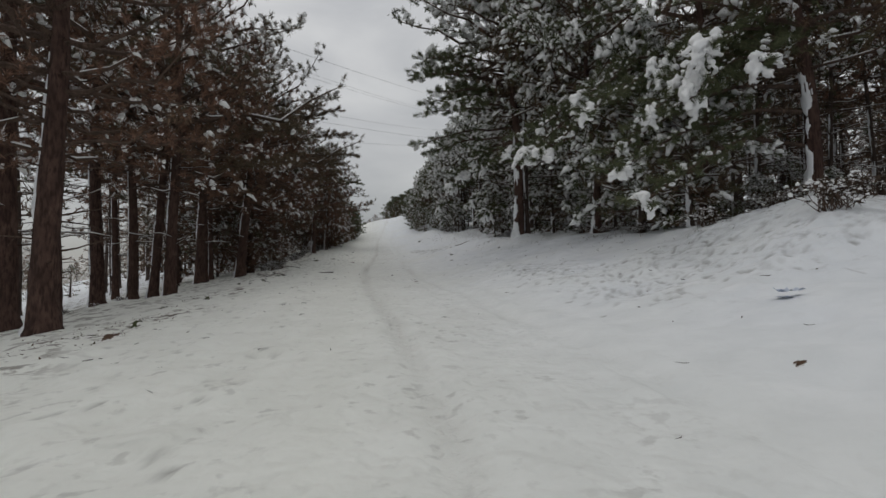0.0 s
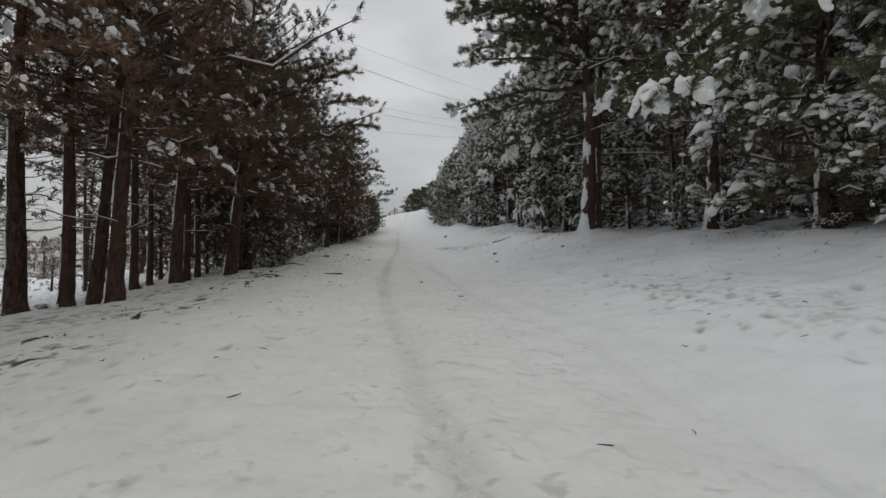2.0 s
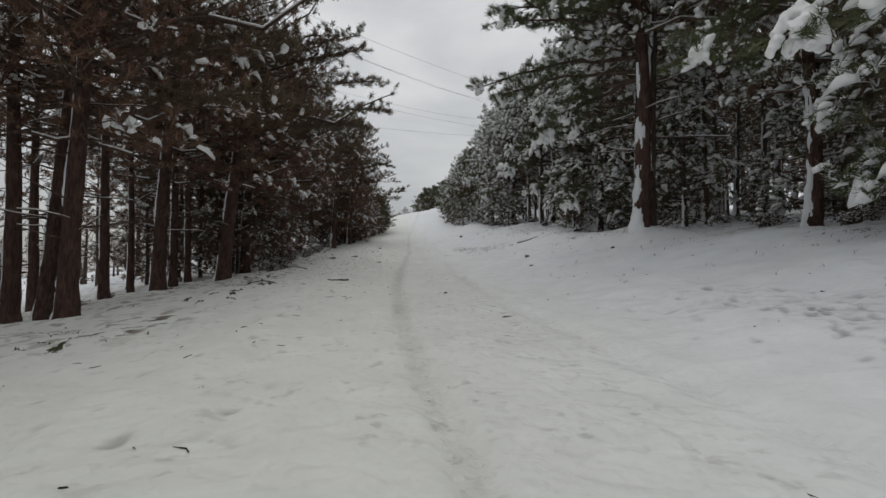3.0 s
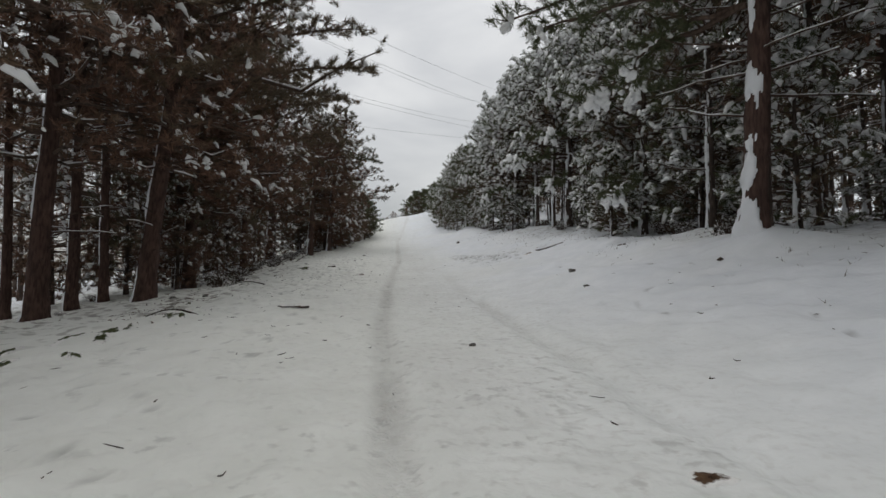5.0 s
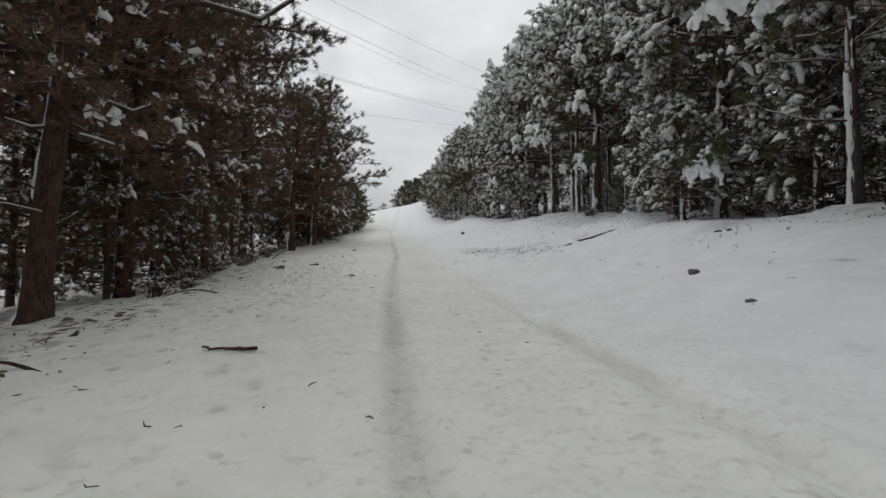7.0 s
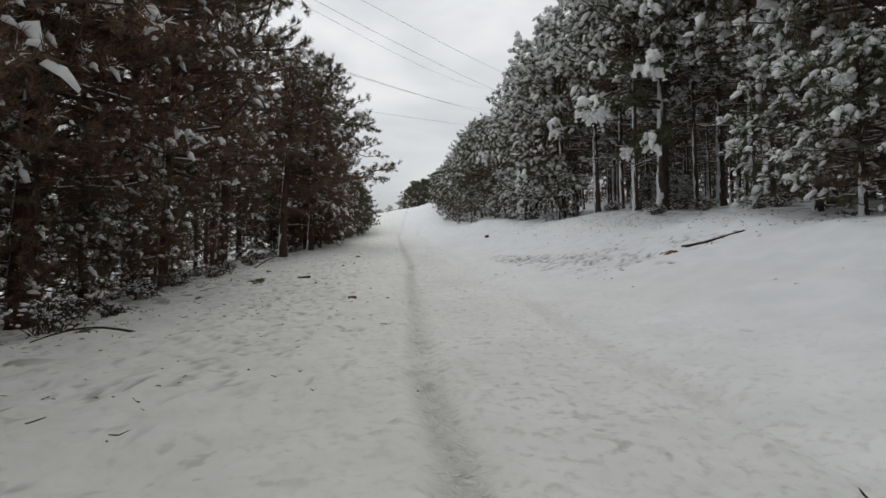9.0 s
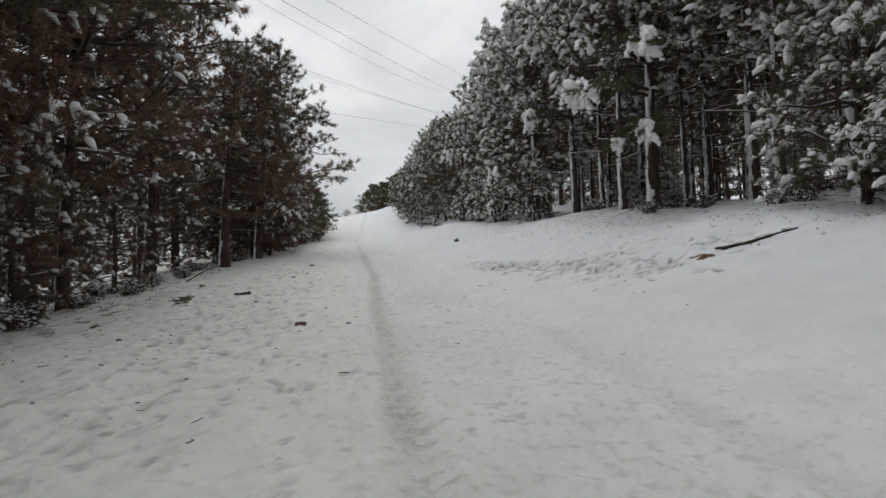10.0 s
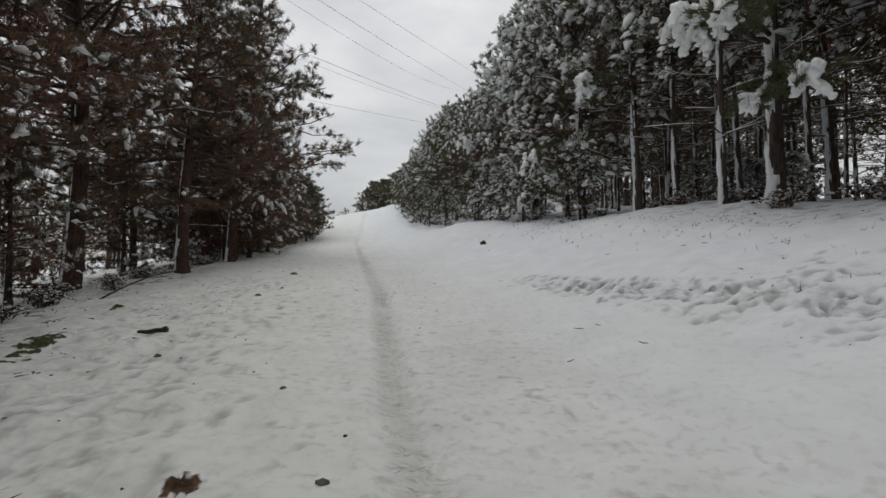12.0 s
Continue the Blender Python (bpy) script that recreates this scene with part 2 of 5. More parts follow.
def blobs(heap, centres, sizes, rng, level=1, rough=0.18, flat=0.6):
    """Lumps of snow, flattened below."""
    centres, sizes = np.asarray(centres, float), np.asarray(sizes, float)
    if not len(centres):
        return
    v, f = ICO[level]
    n = len(centres)
    turn = rng.uniform(0, 2 * np.pi, n)
    c, s = np.cos(turn), np.sin(turn)
    p = v[None] * (1 + rng.normal(0, rough, (n, len(v), 1)))
    p = p * np.stack([sizes * rng.uniform(0.8, 1.35, n), sizes * rng.uniform(0.7, 1.1, n), sizes * flat * rng.uniform(0.7, 1.3, n)], -1)[:, None]
    x, y = p[..., 0] * c[:, None] - p[..., 1] * s[:, None], p[..., 0] * s[:, None] + p[..., 1] * c[:, None]
    z = np.where(p[..., 2] < 0, p[..., 2] * 0.55, p[..., 2])
    q = np.stack([x, y, z], -1) + centres[:, None]
    heap.add(q.reshape(-1, 3), (f[None] + (np.arange(n) * len(v))[:, None, None]).reshape(-1, 3))


def ragged(heap, centres, sizes, rng, level=1):
    """Broken lumps of snow, each a handful of smaller ones run together."""
    centres, sizes = np.asarray(centres, float), np.asarray(sizes, float)
    if not len(centres):
        return
    n, k = len(centres), 6
    off = rng.normal(0, 1, (n, k, 3)) * np.array([0.55, 0.55, 0.34]) * sizes[:, None, None]
    off[..., 2] -= 0.25 * (off[..., 0] ** 2 + off[..., 1] ** 2) / sizes[:, None]
    blobs(heap, (centres[:, None] + off).reshape(-1, 3), (sizes[:, None] * rng.uniform(0.22, 0.55, (n, k))).ravel(), rng, level, 0.2, 0.85)


def mitts(heap, centres, ways, sizes, rng, level=1, long=(0.9, 2.0)):
    """Snow that lies lengthwise over twigs and droops at its outer end."""
    centres, ways = np.asarray(centres, float), np.asarray(ways, float)
    n = len(centres)
    if not n:
        return
    v, f = ICO[level]
    out = unit(ways * np.array([1, 1, 0.3]) + rng.normal(0, 0.35, (n, 3)) + np.array([0, 0, -0.15]))
    side = unit(np.cross(out, np.array([0, 0, 1.0]) + rng.normal(0, 0.2, (n, 3))))
    top = np.cross(side, out)
    p = v[None] * (1 + rng.normal(0, 0.2, (n, len(v), 1)))
    x = p[..., 0] * (sizes * rng.uniform(long[0], long[1], n))[:, None]
    y = p[..., 1] * (sizes * rng.uniform(0.5, 1.0, n))[:, None]
    z = p[..., 2] * (sizes * rng.uniform(0.45, 0.95, n))[:, None]
    q = centres[:, None] + x[..., None] * out[:, None] + y[..., None] * side[:, None] + z[..., None] * top[:, None]
    q[..., 2] -= 0.5 * np.clip(x, 0, None) ** 2 / np.maximum(sizes[:, None], 0.02)
    heap.add(q.reshape(-1, 3), (f[None] + (np.arange(n) * len(v))[:, None, None]).reshape(-1, 3))


def tufts(heap, centres, ways, rng, blades=10, length=0.14, width=0.008, spread=0.8):
    """Brushes of needles round the ends of the twigs."""
    centres, ways = np.asarray(centres, float), np.asarray(ways, float)
    n = len(centres)
    if not n:
        return
    way_ = unit(ways)[:, None]
    r = unit(rng.normal(0, 1, (n, blades, 3)))
    go = unit(way_ * 0.75 + r * spread)
    base = centres[:, None] - way_ * rng.uniform(0.0, 1.0, (n, blades, 1)) * length * 1.1
    tip = base + go * length * rng.uniform(0.7, 1.25, (n, blades, 1))
    side = unit(np.cross(go, unit(rng.normal(0, 1, (n, blades, 3))))) * width * rng.uniform(0.7, 1.3, (n, blades, 1))
    v = np.stack([base - side, base + side, tip], 2).reshape(-1, 3)
    heap.add(v, np.arange(len(v)).reshape(-1, 3))


def part(name, data, parent, label="", m=None):
    ob = new(name, data)
    ob.parent = parent
    if m is not None:
        ob.matrix_basis = m
    if label:
        ob["label"] = label
    return ob


# ---- the lie of the land ----
# s runs up the road, d across it to the right, both in metres from the first step.
WAY = np.array([-0.1536, 0.9881])


def at(s, d):
    return s * WAY[0] + d * WAY[1], s * WAY[1] - d * WAY[0]


def smooth_table(xs, ys, step, width):
    g = np.arange(xs[0], xs[-1], step)
    v = np.interp(g, xs, ys)
    k = int(width / step)
    w = np.hanning(2 * k + 3)
    v2 = np.convolve(np.pad(v, k + 1, mode="edge"), w / w.sum(), "valid")
    return g, v2


CLIMB = smooth_table(
    [-400, -60, -10, 0, 6, 12, 22, 30, 35, 42.5, 63, 75, 87, 95, 110, 140, 260, 900],
    [-6, -2.4, -0.5, 0.0, 0.3, 0.62, 1.12, 1.6, 2.02, 2.75, 4.85, 7.3, 10.1, 10.5, 9.9, 7, -4, -10], 0.5, 5)
ACROSS = smooth_table(
    [-900, -200, -120, -60, -30, -16, -10.3, -8.5, -6.5, -5.5, -3.3, -2, 0, 2, 3, 3.8, 4.6, 5.6, 6.2, 6.8, 8.3, 10, 15, 30, 60, 200, 900],
    [-10, -14, -15, -10, -4.6, -2.0, -1.02, -0.72, -0.5, -0.36, -0.15, -0.04, 0, 0.05, 0.2, 0.42, 0.62, 0.9, 1.12, 1.33, 1.52, 1.72, 2.15, 3.1, 4, 6, 6], 0.05, 0.5)
TABLE = np.random.RandomState(7).rand(256, 256)


def wave(x, y, size, seed=0):
    """Smooth noise from -1 to 1."""
    x, y = np.asarray(x, float) / size + seed * 17.3 + 4000, np.asarray(y, float) / size + seed * 9.7 + 4000
    i, j = np.floor(x).astype(int), np.floor(y).astype(int)
    u, v = x - i, y - j
    u, v = u * u * (3 - 2 * u), v * v * (3 - 2 * v)
    t = lambda a, b: TABLE[a % 256, b % 256]
    return 2 * ((t(i, j) * (1 - u) + t(i + 1, j) * u) * (1 - v) + (t(i, j + 1) * (1 - u) + t(i + 1, j + 1) * u) * v) - 1


HUMPS = [(20.7, 6.6, 0.24, 0.8), (7.9, 8.0, 0.42, 1.5), (6.4, 6.9, 0.25, 1.1), (9.6, 8.9, 0.25, 1.4), (12.2, 9.0, 0.12, 0.9), (36.9, 9.1, 0.2, 1.0), (33.5, 10.5, 0.35, 2.2),
         (61, -2.6, 0.35, 0.9), (58, -2.9, 0.25, 0.8), (24.6, 8.3, 0.14, 0.8), (30.5, 7.6, 0.05, 1.6), (27.0, 6.6, 0.15, 1.0), (39.8, 9.6, 0.34, 2.6), (22.8, 4.0, 0.1, 0.8)]


def land(s, d):
    """The height of the snow, without prints and ruts."""
    s, d = np.asarray(s, float), np.asarray(d, float)
    bend = np.interp(s, [40, 60, 87, 120], [0, 0.8, 3.5, 8])
    e = d - bend
    near = np.clip((np.abs(e) - 1.5) / 3, 0, 1)
    fall = 0.17 * np.clip((s - 60) / 22, 0, 1) * np.clip(e - 1.0, -9, 2.5)
    e = e + near * (0.25 * wave(s, 0 * s, 5.0, 1) + 0.12 * wave(s, 0 * s, 1.7, 2)) * (np.abs(e) < 20)
    z = np.interp(s, *CLIMB) + np.interp(e, *ACROSS) + fall
    z = z + near * (0.07 * wave(s, d, 2.4, 3) + 0.05 * wave(s, d, 0.9, 4)) + 0.02 * wave(s, d, 1.1, 5)
    far = np.clip((np.abs(e) - 25) / 60, 0, 1)
    z = z + far * 2.0 * wave(s, d, 45, 6)
    for hs, hd, h, r in HUMPS:
        z = z + h * np.exp(-((s - hs) ** 2 + (d - hd) ** 2) / r**2)
    return z


RUTS = [  # course as s, d; half width; depth
    ([-6, 2.4, 5, 8.4, 14, 20, 26, 33.6, 37, 41.7, 60, 90], [0.5, 0.5, 0.48, 0.40, 0.08, 0.0, 0.2, 0.6, 0.9, 1.0, 1.6, 4.4], 0.15, 0.04),
    ([-6, 5, 11, 16, 20, 26, 33, 38, 44, 60, 90], [2.3, 2.26, 2.15, 1.9, 1.86, 2.0, 2.35, 2.45, 2.5, 3.1, 5.9], 0.15, 0.03),
]


def build_ground():
    sl = np.concatenate([-np.geomspace(400, 6, 36), np.arange(-5, 3, 0.2), np.arange(3, 5.5, 0.08), np.arange(5.5, 14.5, 0.042), np.arange(14.5, 26, 0.085), np.arange(26, 38, 0.04), np.arange(38, 48, 0.09), np.arange(48, 64, 0.25), np.geomspace(64.5, 900, 90)])
    dl = np.concatenate([-np.geomspace(900, 7.2, 70), np.arange(-7, -4, 0.12), np.arange(-4, -0.2, 0.042), np.arange(-0.2, 3.0, 0.07), np.arange(3.0, 6.4, 0.042), np.arange(6.4, 7.7, 0.1), np.geomspace(7.75, 900, 85)])
    gs, gd = np.meshgrid(sl, dl, indexing="ij")
    z = land(gs, gd)
    on_road = np.clip(1 - np.abs(gd - 0.9) / 3.2, 0, 1)
    z += 0.010 * wave(gs, gd, 0.35, 11) + 0.009 * wave(gs, gd, 0.18, 12)
    # softly trampled ground beside the ruts
    beside = np.clip((np.abs(gd - 1.0) - 1.0) / 1.2, 0, 1) * np.clip((9 - np.abs(gd)) / 2, 0, 1)
    z += beside * (0.034 * wave(gs, gd, 0.45, 13) + 0.022 * wave(gs, gd, 0.24, 14))
    track, trodden = np.zeros_like(z), np.zeros_like(z)
    strength = iter((0.95 + 0 * gs, (0.3 + 0.6 * np.exp(-(((gs - 24.5) / 3.6) ** 2)) - 0.15 * (gs > 30)) * np.clip(0.75 + 0.9 * wave(gs, gd, 1.1, 26), 0.1, 1)))
    for rs, rd, half, deep in RUTS:
        c = np.interp(gs, rs, rd) + 0.04 * wave(gs, 0 * gs, 1.6, 21)
        q = np.abs(gd - c) / half
        groove = np.clip(1.35 - q, 0, 1)
        groove = groove * groove * (3 - 2 * groove)
        z -= deep * groove * (0.75 + 0.35 * wave(gs, gd, 0.8, 22))
        z += 0.018 * np.exp(-((q - 1.8) / 0.5) ** 2) * (0.6 + 0.6 * wave(gs, gd, 0.2, 25))
        # blocks of the tyre's tread
        z -= 0.026 * groove * (np.sin(gs * 2 * np.pi / 0.21 + np.sign(gd - c) * 1.2) > 0.2)
        track = np.maximum(track, np.clip((gs + 3) / 20, 0.3, 1) * next(strength) * groove * (0.65 + 0.35 * wave(gs, gd, 0.7, 23)))
    between = np.clip(1 - np.abs(gd - np.interp(gs, [0, 20, 40], [1.4, 0.95, 1.7])) / 1.5, 0, 1)
    track = np.maximum(track, 0.35 * between * np.clip(0.4 + wave(gs, gd, 1.3, 24), 0, 1) * np.clip((gs - 3) / 12, 0.25, 1))
    # footprints: a band on the right bank, two strips, and a trodden verge
    rng = np.random.RandomState(5)
    prints = []
    for k in range(330):  # the trodden way that leaves the road
        u = rng.rand()
        prints.append((36.5 - 6.6 * u + rng.normal(0, 0.3), 3.4 + 1.6 * u + rng.normal(0, 0.22 + 0.2 * u), rng.normal(1.1, 0.6)))
    for k in range(70):
        prints.append((rng.uniform(28.6, 33), rng.uniform(4.4, 6.2), rng.normal(0.8, 0.8)))
    for k in range(230):
        prints.append((rng.uniform(6, 14), rng.normal(4.2, 0.45), rng.normal(0.3, 0.5)))
    for k in range(40):
        prints.append((rng.uniform(4, 26), rng.uniform(2.8, 5.5), rng.normal(0.3, 0.5)))
    for k in range(800):
        prints.append((rng.uniform(25.0, 41), rng.normal(-1.7, 0.75), rng.normal(0, 0.4)))
    for k in range(150):
        prints.append((rng.uniform(2, 25), rng.uniform(-3.4, -1.0), rng.normal(0, 0.4)))
    for k in range(170):  # the rough bank near the start
        prints.append((rng.uniform(5.5, 9.5), rng.uniform(4.8, 7.0), rng.normal(0.6, 0.8)))
    print_dark = np.zeros_like(z)
    for ps, pd, turn in prints:
        i0, i1 = np.searchsorted(sl, (ps - 0.45, ps + 0.45))
        j0, j1 = np.searchsorted(dl, (pd - 0.45, pd + 0.45))
        if i1 - i0 < 2 or j1 - j0 < 2:
            continue
        a, b = gs[i0:i1, j0:j1] - ps, gd[i0:i1, j0:j1] - pd
        a, b = a * np.cos(turn) + b * np.sin(turn), -a * np.sin(turn) + b * np.cos(turn)
        q = np.sqrt((a / rng.uniform(0.045, 0.11)) ** 2 + (b / rng.uniform(0.025, 0.045)) ** 2) + 0.55 * wave(a + ps * 9, b + pd * 9, 0.06, 51)
        deep = rng.uniform(0.25, 1.0) * (0.9 if ps > 25 and pd > 3 else 0.55 if pd > 3 else 0.42)
        hole = 1 / (1 + np.abs(q) ** 3)
        z[i0:i1, j0:j1] += deep * (-0.04 * hole + 0.008 * np.exp(-((q - 1.9) / 0.5) ** 2))
        print_dark[i0:i1, j0:j1] = np.maximum(print_dark[i0:i1, j0:j1], np.exp(-((q / 1.15) ** 4)) * rng.choice([0.35, 0.7, 1.0]) * min(1.0, deep + 0.2))
    # where many feet have gone
    trodden = 0.4 * np.clip((3.1 - np.abs(gs - 32.2)) / 1.2, 0, 1) * np.clip((1.7 - np.abs(gd - 4.7)) / 0.8, 0, 1)
    trodden = np.maximum(trodden, 1.0 * np.exp(-((gd - 3.75 - 0.26 * (35.2 - gs)) / 0.42) ** 2) * np.clip((3.8 - np.abs(gs - 33.0)) / 1.5, 0, 1))
    trodden = np.maximum(trodden, 0.75 * np.exp(-((gd + 1.7) / 1.2) ** 2) * np.clip((gs - 24) / 3, 0, 1) * np.clip((44 - gs) / 4, 0, 1))
    trodden = np.maximum(trodden, 0.6 * np.exp(-((gd - 4.15) / 0.6) ** 2) * np.clip((gs - 4) / 3, 0, 1) * np.clip((16 - gs) / 3, 0, 1))
    trodden = np.maximum(trodden, 0.8 * np.clip((2.6 - np.abs(gs - 7.4)) / 1.2, 0, 1) * np.clip((1.9 - np.abs(gd - 6.3)) / 0.9, 0, 1))
    trodden = np.maximum(trodden, 0.42 * np.clip((3.4 - np.abs(gd + 0.9)) / 1.0, 0, 1))
    z += trodden * (0.026 * wave(gs, gd, 0.38, 15) + 0.022 * wave(gs, gd, 0.19, 16) + 0.016 * wave(gs, gd, 0.1, 17))
    under = np.clip((gd - 6.5) / 3, 0, 1) * (gd < 60) * np.clip((70 - gs) / 20, 0, 1) + np.clip((-4.2 - gd) / 2.0, 0, 1) * np.clip((gd + 24) / 8, 0, 1)
    verge = np.exp(-((gd + 4.2 + 0.4 * wave(gs, 0 * gs, 3, 31)) / 0.6) ** 2) * np.clip(0.6 + wave(gs, gd, 2.5, 32), 0, 1)
    litter = np.clip(0.55 * under + 1.0 * verge * (gs < 60), 0, 1)
    x, y = at(gs, gd)
    n, m = gs.shape
    i, j = np.meshgrid(np.arange(n - 1), np.arange(m - 1), indexing="ij")
    quads = np.stack([i * m + j, i * m + j + 1, (i + 1) * m + j + 1, (i + 1) * m + j], -1).reshape(-1, 4)
    h = Heap()
    h.add(np.stack([x, y, z], -1), quads)
    me = h.mesh("ground", SNOW_GROUND)
    for key, values in (("track", track), ("litter", litter), ("trodden", trodden), ("print", print_dark), ("road", np.clip(1.2 - np.abs(gd - 1.2) / 2.6, 0, 1) * np.clip((gs - 4) / 20, 0.15, 1)), ("warm_left", np.clip((4.2 - gd) / 4.5, 0, 1) * np.clip((gd + 14) / 6, 0, 1))):
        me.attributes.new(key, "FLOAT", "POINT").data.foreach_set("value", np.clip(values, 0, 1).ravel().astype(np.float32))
    ob = new("ground", me)
    tagged(ob, "snow-covered forest road with tyre ruts, footprints and low banks", "snowy ground", kind="structure")
    if me.polygons[0].normal.z < 0:
        me.flip_normals()
    return sl, dl, z


SURFACE = build_ground()


def surface(s, d):
    """The height of the finished snow, prints and ruts and all."""
    sl, dl, z = SURFACE
    s, d = np.asarray(s, float), np.asarray(d, float)
    i, j = np.clip(np.searchsorted(sl, s) - 1, 0, len(sl) - 2), np.clip(np.searchsorted(dl, d) - 1, 0, len(dl) - 2)
    u, v = (s - sl[i]) / (sl[i + 1] - sl[i]), (d - dl[j]) / (dl[j + 1] - dl[j])
    return (z[i, j] * (1 - u) + z[i + 1, j] * u) * (1 - v) + (z[i, j + 1] * (1 - u) + z[i + 1, j + 1] * u) * v


def spot(s, d, sink=0.0):
    x, y = at(s, d)
    return x, y, float(surface(s, d)) - sink


# ---- trees ----
def trunk_line(z, seed, sway):
    return np.stack([sway * np.sin(z * 0.55 + seed), sway * np.sin(z * 0.43 + seed * 2.1), z], -1)


def trunk_radius(z, h):
    """For a trunk 0.36 m through at a man's height."""
    return 0.18 * (1 - 0.93 * np.clip(z / h, 0, 1) ** 1.15) * (1 + 0.35 * np.exp(-np.maximum(z, 0) / 0.25)) + 0.004


def trunk_mesh(h, seed, material, sway=0.06, sides=12):
    heap = Heap()
    rng = np.random.RandomState(seed)
    z = np.concatenate([[-0.35, 0.0, 0.12, 0.3, 0.6], np.linspace(1, h, int(h * 2.2))])
    mid, r = trunk_line(z, seed, sway), trunk_radius(z, h)
    a = np.arange(sides) * 2 * np.pi / sides
    lump = 1 + 0.07 * rng.normal(0, 1, (len(z), sides)) * np.clip(1 - z / h, 0.2, 1)[:, None]
    ring = mid[:, None] + (r[:, None] * lump)[..., None] * np.stack([np.cos(a), np.sin(a), 0 * a], -1)[None]
    i, j = np.meshgrid(np.arange(len(z) - 1), np.arange(sides), indexing="ij")
    k = (j + 1) % sides
    heap.add(ring.reshape(-1, 3), np.stack([i * sides + j, i * sides + k, (i + 1) * sides + k, (i + 1) * sides + j], -1).reshape(-1, 4))
    heap.add(np.concatenate([ring[-1], mid[-1:] + [[0, 0, 0.1]]]), [(q, (q + 1) % sides, sides) for q in range(sides)])
    # stubs of dead limbs
    for q in range(int(h * 1.2)):
        zz, t = rng.uniform(1.0, h * 0.5), rng.uniform(0, 2 * np.pi)
        o = np.array([np.cos(t), np.sin(t), 0.15])
        p = trunk_line(np.array([zz]), seed, sway)[0]
        rr = trunk_radius(np.array([zz]), h)[0]
        tube(heap, [p + o * rr * 0.7, p + o * (rr + rng.uniform(0.05, 0.22))], [0.022, 0.012], 5)
    return heap.mesh("trunk", material)


def crust_mesh(h, seed, top, wide, sway=0.06, thick=0.04, fine=0.06, face=8.0, bare=None):
    """Wind-driven snow stuck to one side of a trunk, broken into ragged patches."""
    heap = Heap()
    z = np.arange(-0.12, h * top, fine)
    a = np.linspace(-88, 88, 19)
    gz, ga = np.meshgrid(z, a, indexing="ij")
    half = wide * (1.0 + 0.45 * wave(gz, 0 * gz, 0.9, seed) + 0.25 * wave(gz, 0 * gz, 0.25, seed + 1)) + 10 * np.exp(-np.maximum(gz, 0) / 0.15)
    half = half * np.clip((h * top - gz) / (0.25 * h * top), 0.25, 1)
    field = 1 - np.abs(ga + 12 * wave(gz, 0 * gz, 1.4, seed + 2)) / np.maximum(half, 4)
    field += 0.7 * wave(gz, ga / 90, 0.34, seed + 3) + 0.6 * wave(gz, ga / 90, 0.13, seed + 4)
    field -= 3.0 * np.clip(wave(gz, ga / 200, 0.9, seed + 5) - 0.25, 0, 1) * (gz > 0.5)
    if bare:
        field -= 3.0 * (gz > bare[0] + 0.12 * wave(ga / 60, 0 * ga, 0.2, seed)) * (gz < bare[1] + 0.25 * wave(ga / 60, 0 * ga, 0.2, seed + 1))
    rise = np.clip(field / 0.45, 0, 1) ** 0.6
    rad = trunk_radius(gz, h) + np.where(field > 0, 0.006 + thick * rise * (0.8 + 0.3 * wave(gz, ga / 60, 0.2, seed + 6)), -0.02)
    mid, ang = trunk_line(gz, seed, sway), np.pi + np.radians(ga + face)
    ring = mid + rad[..., None] * np.stack([np.cos(ang), np.sin(ang), 0 * ang], -1)
    n, cols = gz.shape
    i, j = np.meshgrid(np.arange(n - 1), np.arange(cols - 1), indexing="ij")
    quads = np.stack([i * cols + j, i * cols + j + 1, (i + 1) * cols + j + 1, (i + 1) * cols + j], -1).reshape(-1, 4)
    quads = quads[(field.ravel()[quads] > 0).any(axis=1)]
    heap.add(ring.reshape(-1, 3), quads)
    return heap.mesh("trunk_snow", SNOW_CRUST)


def grow_branch(limbs, clumps, slivers, start, go, length, rng, rise, step, twig, thick, bare=0.3, sides=5, pitch=0.2):
    """One branch with its twigs, whose ends turn up; the places of the clumps of needles go into clumps as place and way."""
    n = 6
    t = np.linspace(0, 1, n)
    side = np.cross(go, [0, 0, 1.0])
    bend = rng.normal(0, 0.14) * length
    pts = start + t[:, None] * go * length + (t**2)[:, None] * np.array([0, 0, rise * length]) + (np.sin(t * 2.6) * bend)[:, None] * side
    pts[1:, 2] += rng.normal(0, 0.03 * length, n - 1)
    tube(limbs, pts, thick * (1 - 0.8 * t), sides, False)
    for q in np.arange(bare * length, length, step):
        f = q / length
        p = np.array([np.interp(f, t, pts[:, k]) for k in range(3)])
        fwd = unit(go + np.array([0, 0, rise * 1.6 * f]))
        for sgn in (-1, 1):
            if rng.rand() < 0.2:
                continue
            o = unit(fwd * rng.uniform(0.4, 1.0) + side * sgn * rng.uniform(0.4, 1.0) + np.array([0, 0, rng.uniform(-0.3, 0.75)]))
            ln = twig * rng.uniform(0.55, 1.3) * (1.15 - 0.5 * f)
            e = p + o * ln + np.array([0, 0, 0.12 * ln])
            slivers.append((p, e))
            clumps.append((e, unit(o + np.array([0, 0, 0.35]))))
            if ln > 1.9 * pitch and rng.rand() < 0.7:
                w = p + o * ln * rng.uniform(0.45, 0.62) + rng.normal(0, 0.04, 3)
                clumps.append((w, unit(o + rng.normal(0, 0.4, 3) + np.array([0, 0, 0.4]))))
    clumps.append((pts[-1], unit(go + np.array([0, 0, 0.5]))))
    return pts


